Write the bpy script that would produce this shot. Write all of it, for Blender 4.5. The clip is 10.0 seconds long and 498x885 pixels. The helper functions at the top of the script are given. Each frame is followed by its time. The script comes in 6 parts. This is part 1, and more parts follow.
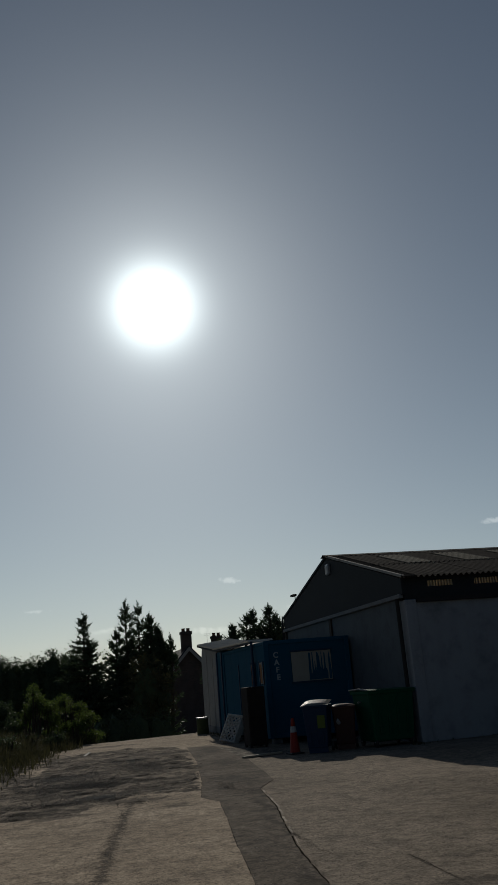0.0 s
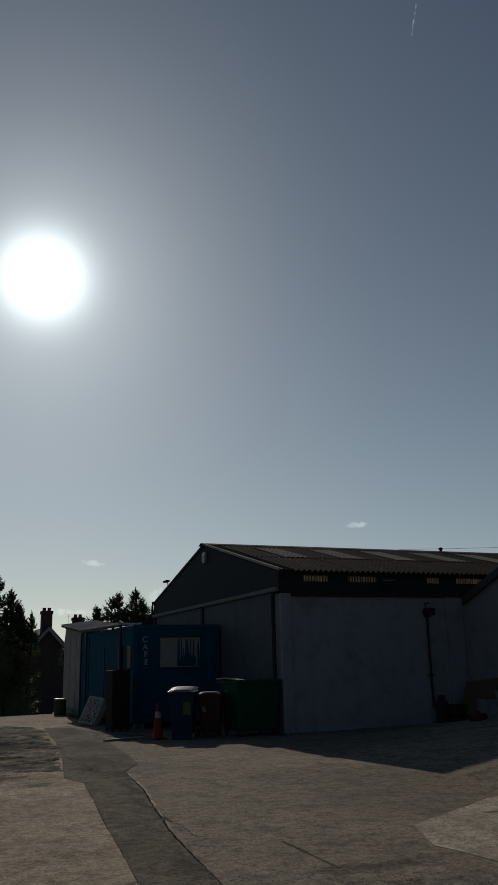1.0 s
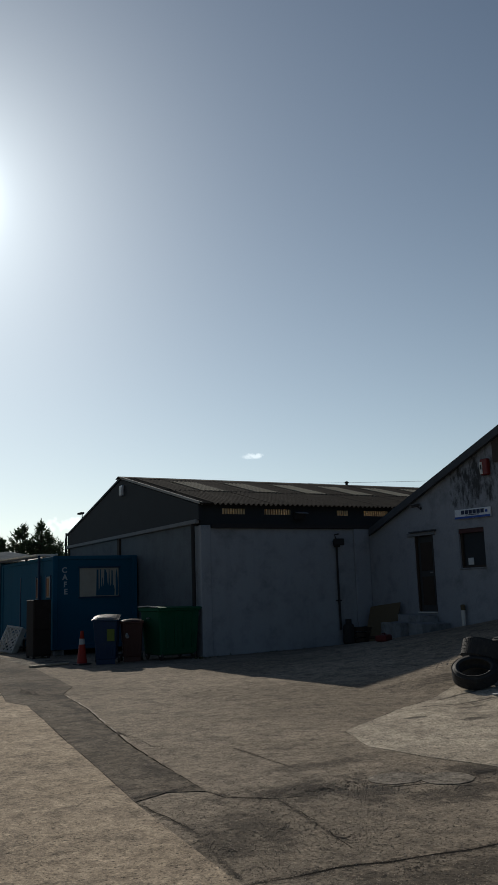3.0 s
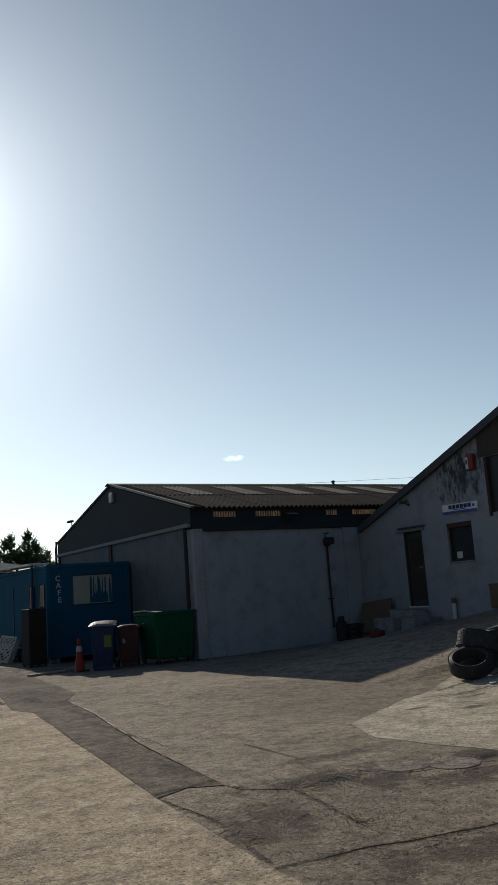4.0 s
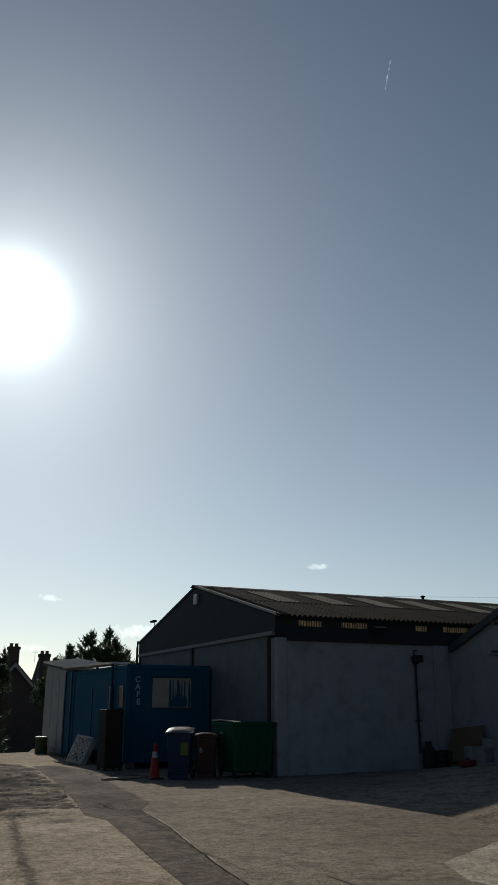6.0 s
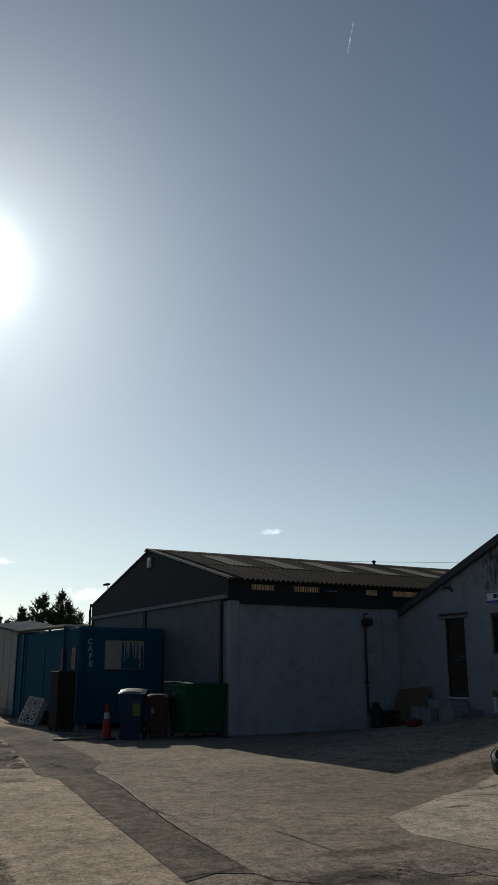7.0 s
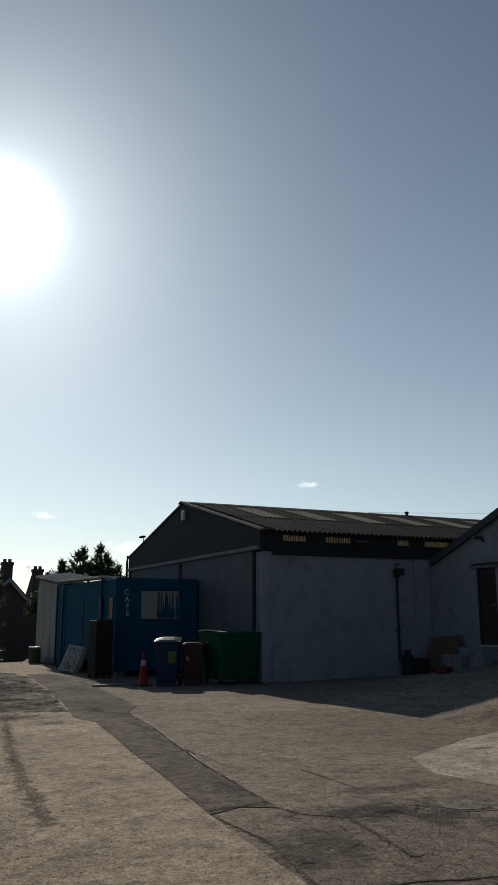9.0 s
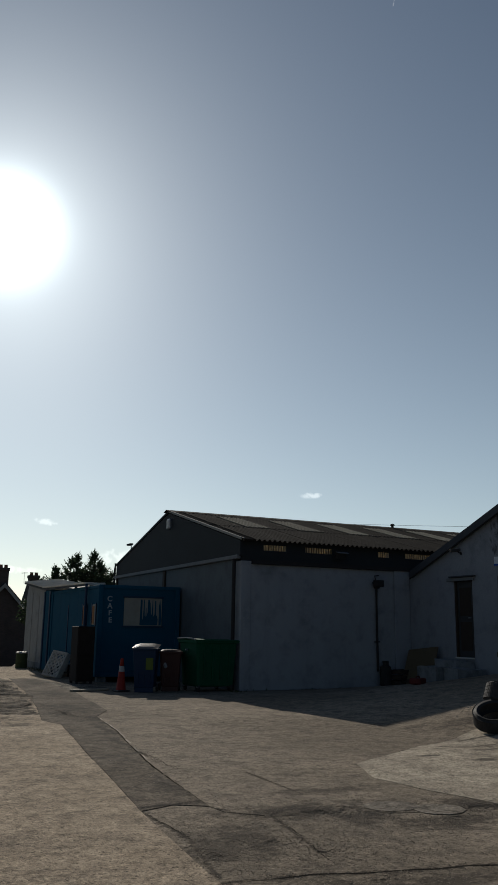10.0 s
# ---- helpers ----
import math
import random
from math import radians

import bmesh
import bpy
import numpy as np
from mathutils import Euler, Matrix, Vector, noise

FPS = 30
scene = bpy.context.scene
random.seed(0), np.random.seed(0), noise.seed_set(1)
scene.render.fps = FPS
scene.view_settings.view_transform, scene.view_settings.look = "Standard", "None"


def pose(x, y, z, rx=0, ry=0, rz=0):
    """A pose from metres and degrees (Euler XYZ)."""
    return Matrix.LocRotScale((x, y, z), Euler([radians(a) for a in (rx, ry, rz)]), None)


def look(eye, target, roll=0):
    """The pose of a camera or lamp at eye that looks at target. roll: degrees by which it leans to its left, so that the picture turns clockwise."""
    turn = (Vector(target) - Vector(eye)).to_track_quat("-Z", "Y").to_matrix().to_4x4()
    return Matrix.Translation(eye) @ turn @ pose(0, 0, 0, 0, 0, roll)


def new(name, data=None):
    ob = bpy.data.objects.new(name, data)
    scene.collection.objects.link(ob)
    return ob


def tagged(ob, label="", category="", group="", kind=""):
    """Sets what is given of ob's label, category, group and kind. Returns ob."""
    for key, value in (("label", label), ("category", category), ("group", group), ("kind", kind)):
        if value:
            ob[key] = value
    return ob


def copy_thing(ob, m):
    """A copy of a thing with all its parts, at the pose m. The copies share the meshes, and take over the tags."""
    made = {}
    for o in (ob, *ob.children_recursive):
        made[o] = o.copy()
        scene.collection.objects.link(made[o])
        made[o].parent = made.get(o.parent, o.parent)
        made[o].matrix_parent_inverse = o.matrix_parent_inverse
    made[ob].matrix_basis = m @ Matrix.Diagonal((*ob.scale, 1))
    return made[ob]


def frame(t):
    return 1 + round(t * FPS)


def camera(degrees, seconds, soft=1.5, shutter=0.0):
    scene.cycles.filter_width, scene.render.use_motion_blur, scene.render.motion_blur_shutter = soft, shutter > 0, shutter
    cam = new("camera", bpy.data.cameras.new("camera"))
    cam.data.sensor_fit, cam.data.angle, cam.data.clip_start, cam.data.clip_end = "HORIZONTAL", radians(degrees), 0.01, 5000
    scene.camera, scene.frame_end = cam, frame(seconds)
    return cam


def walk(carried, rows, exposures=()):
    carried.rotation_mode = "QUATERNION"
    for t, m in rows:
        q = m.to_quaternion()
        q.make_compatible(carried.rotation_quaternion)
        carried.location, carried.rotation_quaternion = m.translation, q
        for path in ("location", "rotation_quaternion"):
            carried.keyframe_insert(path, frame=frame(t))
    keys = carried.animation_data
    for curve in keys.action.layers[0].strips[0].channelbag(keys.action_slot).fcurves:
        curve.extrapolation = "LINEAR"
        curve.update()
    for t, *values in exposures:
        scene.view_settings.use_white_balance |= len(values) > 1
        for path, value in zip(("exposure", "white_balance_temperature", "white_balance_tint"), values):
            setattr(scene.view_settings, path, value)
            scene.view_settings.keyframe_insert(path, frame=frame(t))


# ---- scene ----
import collections

cam = camera(32.9, 10.0, soft=1.1)
PATH = [
    (0, (1.247, -0.05, 1.579), (1.701, 1.819, 2.128), -4.7),
    (0.1, (1.228, -0.013, 1.576), (1.707, 1.855, 2.107), -4.1),
    (0.2, (1.21, 0.024, 1.573), (1.729, 1.891, 2.069), -3.6),
    (0.3, (1.191, 0.062, 1.569), (1.727, 1.925, 2.06), -4.1),
    (0.4, (1.173, 0.099, 1.566), (1.725, 1.954, 2.069), -5.2),
    (0.5, (1.154, 0.136, 1.563), (1.724, 1.981, 2.085), -6.0),
    (0.6, (1.12, 0.154, 1.558), (1.727, 1.985, 2.089), -6.3),
    (0.7, (1.086, 0.173, 1.553), (1.727, 1.99, 2.088), -5.2),
    (0.8, (1.053, 0.191, 1.548), (1.715, 2.001, 2.083), -3.8),
    (0.9, (1.019, 0.21, 1.543), (1.714, 2.009, 2.07), -2.5),
    (1, (0.985, 0.228, 1.538), (1.715, 2.018, 2.049), -1.3),
    (1.1, (0.939, 0.212, 1.53), (1.71, 1.993, 2.015), -0.7),
    (1.2, (0.893, 0.196, 1.523), (1.704, 1.964, 1.989), -0.9),
    (1.3, (0.848, 0.181, 1.515), (1.688, 1.94, 1.961), -0.6),
    (1.4, (0.802, 0.165, 1.508), (1.67, 1.917, 1.929), -1.1),
    (1.5, (0.756, 0.149, 1.5), (1.642, 1.897, 1.899), -1.3),
    (2, (0.547, 0.094, 1.515), (1.464, 1.833, 1.879), -1.3),
    (3.5, (0.032, -0.194, 1.569), (1.021, 1.512, 1.903), -2.8),
    (4, (-0.108, -0.228, 1.554), (0.892, 1.469, 1.901), -4.1),
    (4.5, (-0.148, -0.162, 1.573), (0.83, 1.534, 1.98), -3.3),
    (5, (-0.164, -0.121, 1.576), (0.741, 1.602, 2.038), -2.1),
    (5.1, (-0.165, -0.119, 1.574), (0.697, 1.616, 2.07), -2.8),
    (5.2, (-0.166, -0.118, 1.573), (0.661, 1.617, 2.126), -2.7),
    (6.3, (-0.174, -0.1, 1.556), (0.648, 1.62, 2.161), 0.9),
    (6.4, (-0.175, -0.099, 1.555), (0.665, 1.617, 2.147), 1.2),
    (6.5, (-0.176, -0.097, 1.553), (0.687, 1.61, 2.137), 1.2),
    (7, (-0.173, -0.099, 1.547), (0.73, 1.608, 2.066), -0.0),
    (7.5, (-0.172, -0.088, 1.528), (0.735, 1.635, 1.986), -0.5),
    (8, (-0.183, -0.082, 1.531), (0.721, 1.646, 1.974), -0.5),
    (8.5, (-0.178, -0.086, 1.53), (0.7, 1.659, 1.957), -0.1),
    (9, (-0.101, -0.264, 1.502), (0.737, 1.504, 1.914), -0.1),
    (9.5, (0.025, -0.495, 1.455), (0.846, 1.27, 1.912), -0.6),
    (10, (0.285, -0.767, 1.46), (1.112, 1.001, 1.895), 0.9),
]
walk(cam, [(t, look(eye, target, roll)) for t, eye, target, roll in PATH], exposures=[
    (0.0, -1.52), (0.5, -1.57), (1.0, -1.52), (1.5, -1.05), (2.0, -0.72), (3.5, -0.54), (4.0, -0.32), (4.5, -0.36), (5.0, -0.33), (5.4, -0.65),
    (6.3, -0.82), (7.0, -0.7), (7.5, -0.65), (8.5, -0.63), (9.0, -0.65), (9.5, -0.66), (10.0, -0.8)])

# ---- world, sun ----
SUN = Vector((0.1175, 0.895, 0.4303)).normalized()
ELEV, AZIM = math.asin(SUN.z), math.atan2(SUN.x, SUN.y)


def nd(nt, kind, ins=(), **props):
    """A node with its properties and its inputs: values, or (node, output)."""
    n = nt.nodes.new(kind)
    for k, v in props.items():
        setattr(n, k, v)
    for key, v in dict(ins).items():
        if isinstance(v, tuple) and len(v) == 2 and hasattr(v[0], "outputs"):
            nt.links.new(v[0].outputs[v[1]], n.inputs[key])
        elif hasattr(v, "outputs"):
            nt.links.new(v.outputs[0], n.inputs[key])
        else:
            n.inputs[key].default_value = v
    return n


def mth(nt, op, a, b=0.0, clamp=False):
    return nd(nt, "ShaderNodeMath", {0: a, 1: b}, operation=op, use_clamp=clamp)


def build_world():
    w = bpy.data.worlds.new("sky")
    scene.world = w
    w.use_nodes = True
    nt = w.node_tree
    nt.nodes.clear()
    sky = nd(nt, "ShaderNodeTexSky", sky_type="NISHITA", sun_disc=False, sun_elevation=ELEV, sun_rotation=AZIM,
             air_density=1.0, dust_density=0.3, ozone_density=3.0)
    base = nd(nt, "ShaderNodeBackground", {"Color": sky, "Strength": SKY_STRENGTH})
    tc = nd(nt, "ShaderNodeTexCoord")
    way = nd(nt, "ShaderNodeVectorMath", {0: (tc, "Generated")}, operation="NORMALIZE")
    dot = nd(nt, "ShaderNodeVectorMath", {0: way, 1: tuple(SUN)}, operation="DOT_PRODUCT")
    up = mth(nt, "MAXIMUM", (dot, "Value"), 0.0)
    total = None
    # the haze round the sun: a wide, a middle and a tight lobe
    for power, gain in AUREOLE:
        lobe = mth(nt, "MULTIPLY", mth(nt, "POWER", up, power), gain)
        total = lobe if total is None else mth(nt, "ADD", total, lobe)
    haze = nd(nt, "ShaderNodeBackground", {"Color": (0.87, 0.97, 0.97, 1), "Strength": total})
    add = nd(nt, "ShaderNodeAddShader", {0: base, 1: haze})
    # pale haze that thickens towards the horizon, stronger on the sun's side
    lift = nd(nt, "ShaderNodeSeparateXYZ", {0: way})
    low = mth(nt, "POWER", 2.718, mth(nt, "MULTIPLY", mth(nt, "ABSOLUTE", (lift, "Z")), -1.0 / HORIZON[0]))
    low = mth(nt, "MULTIPLY", low, mth(nt, "ADD", mth(nt, "MULTIPLY", up, HORIZON[1]), HORIZON[2]))
    veil = nd(nt, "ShaderNodeBackground", {"Color": (0.84, 0.975, 0.97, 1), "Strength": low})
    add = nd(nt, "ShaderNodeAddShader", {0: add, 1: veil})
    # small clouds low over the roofs and one short vapour trail
    grain = nd(nt, "ShaderNodeTexNoise", {"Vector": way, "Scale": 95.0, "Detail": 5.0, "Roughness": 0.62})
    shade = None
    for (cx, cy, cz), wide, high, tilt, gain in CLOUDS:
        c = Vector((cx, cy, cz)).normalized()
        right = c.cross(Vector((0, 0, 1))).normalized()
        over = right.cross(c).normalized()
        u = right * math.cos(tilt) + over * math.sin(tilt)
        v = over * math.cos(tilt) - right * math.sin(tilt)
        terms = []
        for axis, size in ((u, wide), (v, high)):
            d = nd(nt, "ShaderNodeVectorMath", {0: way, 1: tuple(axis)}, operation="DOT_PRODUCT")
            k = mth(nt, "DIVIDE", mth(nt, "SUBTRACT", (d, "Value"), axis.dot(c)), size)
            terms.append(mth(nt, "MULTIPLY", k, k))
        front = nd(nt, "ShaderNodeVectorMath", {0: way, 1: tuple(c)}, operation="DOT_PRODUCT")
        r = mth(nt, "ADD", *terms)
        m = mth(nt, "ADD", mth(nt, "SUBTRACT", 0.55, r), mth(nt, "MULTIPLY", mth(nt, "SUBTRACT", (grain, "Fac"), 0.5), 3.2))
        m = nd(nt, "ShaderNodeMapRange", {"Value": m, "From Min": 0.0, "From Max": 0.9, "To Min": 0.0, "To Max": gain}, interpolation_type="SMOOTHSTEP")
        m = mth(nt, "MULTIPLY", m, mth(nt, "GREATER_THAN", (front, "Value"), 0.9))
        m = mth(nt, "MULTIPLY", m, mth(nt, "LESS_THAN", r, 2.2))
        shade = m if shade is None else mth(nt, "MAXIMUM", shade, m)
    white = nd(nt, "ShaderNodeBackground", {"Color": (1.0, 0.97, 0.90, 1), "Strength": mth(nt, "MULTIPLY", shade, CLOUD_LIGHT)})
    mix = nd(nt, "ShaderNodeAddShader", {0: add, 1: white})
    nd(nt, "ShaderNodeOutputWorld", {"Surface": mix})


SKY_STRENGTH = 0.064
HORIZON = (0.23, 0.91, 0.05)
AUREOLE = [(6.0, 0.155), (45.0, 0.38), (190.0, 0.55), (1150.0, 4.6), (9000.0, 20.0)]
CLOUD_LIGHT = 0.55
CLOUDS = [((0.485, 0.8604, 0.1567), 0.017, 0.0052, 0.0, 0.9),
          ((0.197, 0.973, 0.1185), 0.026, 0.005, -0.12, 0.7),
          ((-0.018, 0.995, 0.097), 0.017, 0.0026, 0.0, 0.5),
          ((0.064, 0.995, 0.0715), 0.055, 0.0036, 0.06, 0.7),
          ((0.290, 0.955, 0.082), 0.06, 0.011, 0.1, 0.8),
          ((0.17, 0.983, 0.063), 0.05, 0.006, 0.0, 0.6),
          ((0.4479, 0.616, 0.6481), 0.022, 0.0013, 1.32, 0.8)]
build_world()
sun = new("sun", bpy.data.lights.new("sun", "SUN"))
sun.data.energy, sun.data.angle, sun.data.color = 5.0, radians(0.53), (1.0, 0.93, 0.82)
sun.matrix_world = look((0, 0, 60), Vector((0, 0, 60)) - SUN)


# ---- materials ----
def material(name, rough=0.8, metal=0.0, spec=0.4):
    m = bpy.data.materials.new(name)
    m.use_nodes = True
    nt = m.node_tree
    b = nt.nodes["Principled BSDF"]
    b.inputs["Roughness"].default_value, b.inputs["Metallic"].default_value = rough, metal
    b.inputs["Specular IOR Level"].default_value = spec
    return m, nt, b


def ramp(nt, fac, stops):
    r = nd(nt, "ShaderNodeValToRGB", {"Fac": fac})
    while len(r.color_ramp.elements) < len(stops):
        r.color_ramp.elements.new(0.5)
    for e, (p, c) in zip(r.color_ramp.elements, stops):
        e.position, e.color = p, (*c, 1) if len(c) == 3 else c
    return r


def mixc(nt, fac, a, b, kind="MIX"):
    n = nd(nt, "ShaderNodeMix", data_type="RGBA", blend_type=kind)
    for key, v in ((0, fac), (6, a), (7, b)):
        if hasattr(v, "outputs"):
            nt.links.new(v.outputs[2] if v.bl_idname == "ShaderNodeMix" else v.outputs[0], n.inputs[key])
        elif isinstance(v, (tuple, list)):
            n.inputs[key].default_value = (*v, 1) if len(v) == 3 else v
        else:
            n.inputs[key].default_value = v
    return n


def coords(nt, scale=(1, 1, 1), world=True):
    src = (nd(nt, "ShaderNodeNewGeometry"), "Position") if world else (nd(nt, "ShaderNodeTexCoord"), "Object")
    return nd(nt, "ShaderNodeMapping", {"Vector": src, "Scale": scale})


def noise_tex(nt, vec, scale, detail=4.0, rough=0.6):
    return nd(nt, "ShaderNodeTexNoise", {"Vector": vec, "Scale": scale, "Detail": detail, "Roughness": rough})


def link_color(nt, b, n):
    nt.links.new(n.outputs[2] if n.bl_idname == "ShaderNodeMix" else n.outputs[0], b.inputs["Base Color"])


def bump(nt, b, height, strength=0.4, dist=0.01):
    n = nd(nt, "ShaderNodeBump", {"Height": height, "Strength": strength, "Distance": dist})
    nt.links.new(n.outputs[0], b.inputs["Normal"])


def paving(name, low, high, dark, stain=0.5, pit=0.6, relief=1.0, big=0.35, spots=(), spot=0.8, seams=(), grit=0.5, mottle=1.0):
    """Worn concrete or asphalt: broad stains, soft mottling, dark pits and pale grit.
    spots: x, y, rx, ry of oily, crumbling places; seams: x0, y0, x1, y1, width of dirt gathered along a line."""
    m, nt, b = material(name, 0.95, spec=0.05)
    v = coords(nt)
    c = mixc(nt, ramp(nt, noise_tex(nt, v, big, 6, 0.6), [(0.41, (0, 0, 0)), (0.59, (1, 1, 1))]), low, high)
    mid = noise_tex(nt, v, 2.3, 6, 0.7)
    c = mixc(nt, ramp(nt, mid, [(0.48, (0, 0, 0)), (0.62, (1.2 * stain,) * 3)]), c, dark)
    small = noise_tex(nt, v, 8.0, 6, 0.78)
    c = mixc(nt, 1.0, c, ramp(nt, small, [(0.38, (1 - 0.48 * mottle,) * 3), (0.5, (1, 1, 1)), (0.62, (1 + 0.36 * mottle,) * 3)]), "MULTIPLY")
    grain = noise_tex(nt, v, 34.0, 5, 0.8)
    c = mixc(nt, 1.0, c, ramp(nt, grain, [(0.37, (0.36, 0.36, 0.36)), (0.45, (0.94, 0.94, 0.94)), (0.55, (1.06, 1.06, 1.05)), (0.64, (1.6, 1.57, 1.52))]), "MULTIPLY")
    pos = (nd(nt, "ShaderNodeNewGeometry"), "Position")
    flat = nd(nt, "ShaderNodeVectorMath", {0: pos, 1: (1, 1, 0)}, operation="MULTIPLY")
    ragged = mth(nt, "SUBTRACT", noise_tex(nt, v, 3.2, 8, 0.8), 0.5)
    crumbly = mth(nt, "SUBTRACT", noise_tex(nt, v, 9.0, 8, 0.9), 0.5)
    worn = None
    if spots:
        mask = None
        for x, y, rx, ry in spots:
            d = nd(nt, "ShaderNodeVectorMath", {0: flat, 1: (x, y, 0)}, operation="SUBTRACT")
            d = nd(nt, "ShaderNodeVectorMath", {0: d, 1: (1 / rx, 1 / ry, 0)}, operation="MULTIPLY")
            d = nd(nt, "ShaderNodeVectorMath", {0: d}, operation="LENGTH")
            k = mth(nt, "SUBTRACT", 0.75, (d, "Value"))
            mask = k if mask is None else mth(nt, "MAXIMUM", mask, k)
        k = mth(nt, "ADD", mask, mth(nt, "MULTIPLY", ragged, 3.4))
        worn = nd(nt, "ShaderNodeMapRange", {"Value": k, "From Min": 0.0, "From Max": 0.6, "To Min": 0.0, "To Max": spot}, interpolation_type="SMOOTHSTEP")
    if seams:
        mask = None
        for x0, y0, x1, y1, w in seams:
            a, d = Vector((x0, y0, 0)), Vector((x1 - x0, y1 - y0, 0))
            r = nd(nt, "ShaderNodeVectorMath", {0: flat, 1: tuple(a)}, operation="SUBTRACT")
            f = nd(nt, "ShaderNodeVectorMath", {0: r, 1: tuple(d / d.length_squared)}, operation="DOT_PRODUCT")
            f = mth(nt, "MINIMUM", mth(nt, "MAXIMUM", (f, "Value"), 0.0), 1.0)
            q = nd(nt, "ShaderNodeVectorMath", {0: tuple(d), "Scale": f}, operation="SCALE")
            r = nd(nt, "ShaderNodeVectorMath", {0: r, 1: q}, operation="SUBTRACT")
            r = nd(nt, "ShaderNodeVectorMath", {0: r}, operation="LENGTH")
            k = mth(nt, "SUBTRACT", 1.0, mth(nt, "DIVIDE", (r, "Value"), w))
            mask = k if mask is None else mth(nt, "MAXIMUM", mask, k)
        k = mth(nt, "ADD", mth(nt, "SUBTRACT", mth(nt, "MULTIPLY", mask, 0.7), 0.28), mth(nt, "MULTIPLY", crumbly, 6.0))
        k = nd(nt, "ShaderNodeMapRange", {"Value": k, "From Min": 0.0, "From Max": 0.35, "To Min": 0.0, "To Max": 0.85}, interpolation_type="SMOOTHSTEP")
        worn = k if worn is None else mth(nt, "MAXIMUM", worn, k)
    if worn is not None:
        c = mixc(nt, worn, c, tuple(0.6 * x for x in dark))
    # pits of many sizes, thicker in some places than in others
    patch = noise_tex(nt, v, 0.8, 4, 0.65)
    holes = None
    for scale, top, share in ((17.0, 0.20, 1.0), (34.0, 0.30, 1.0)):
        vor = nd(nt, "ShaderNodeTexVoronoi", {"Vector": v, "Scale": scale, "Randomness": 1.0})
        lot = nd(nt, "ShaderNodeSeparateColor", {0: (vor, "Color")})
        size = mth(nt, "MULTIPLY", mth(nt, "POWER", (lot, "Red"), 2.2), mth(nt, "MULTIPLY", patch, 2.0 * top))
        k = nd(nt, "ShaderNodeMapRange", {"Value": mth(nt, "SUBTRACT", size, (vor, "Distance")), "From Min": -0.02, "From Max": 0.035, "To Max": pit * share})
        holes = k if holes is None else mth(nt, "MAXIMUM", holes, k)
    c = mixc(nt, holes, c, tuple(0.4 * x for x in dark))
    fine = nd(nt, "ShaderNodeTexVoronoi", {"Vector": v, "Scale": 46.0})
    lot = nd(nt, "ShaderNodeSeparateColor", {0: (fine, "Color")})
    k = mth(nt, "MULTIPLY", mth(nt, "LESS_THAN", (fine, "Distance"), mth(nt, "MULTIPLY", (lot, "Green"), 0.30)), grit)
    c = mixc(nt, k, c, tuple(min(1, 1.5 * x) for x in high))
    link_color(nt, b, c)
    h = mth(nt, "ADD", mth(nt, "MULTIPLY", grain, 0.45), mth(nt, "ADD", mth(nt, "MULTIPLY", mid, 0.5), mth(nt, "MULTIPLY", small, 0.45)))
    chips = nd(nt, "ShaderNodeTexVoronoi", {"Vector": v, "Scale": 58.0, "Randomness": 1.0})
    h = mth(nt, "SUBTRACT", h, mth(nt, "ADD", mth(nt, "MULTIPLY", holes, 0.35), mth(nt, "MULTIPLY", (chips, "Distance"), 0.14)))
    if worn is not None:
        h = mth(nt, "ADD", h, mth(nt, "MULTIPLY", mth(nt, "MULTIPLY", worn, small), 0.6))
    bump(nt, b, h, 0.7 * relief, 0.02)
    return m


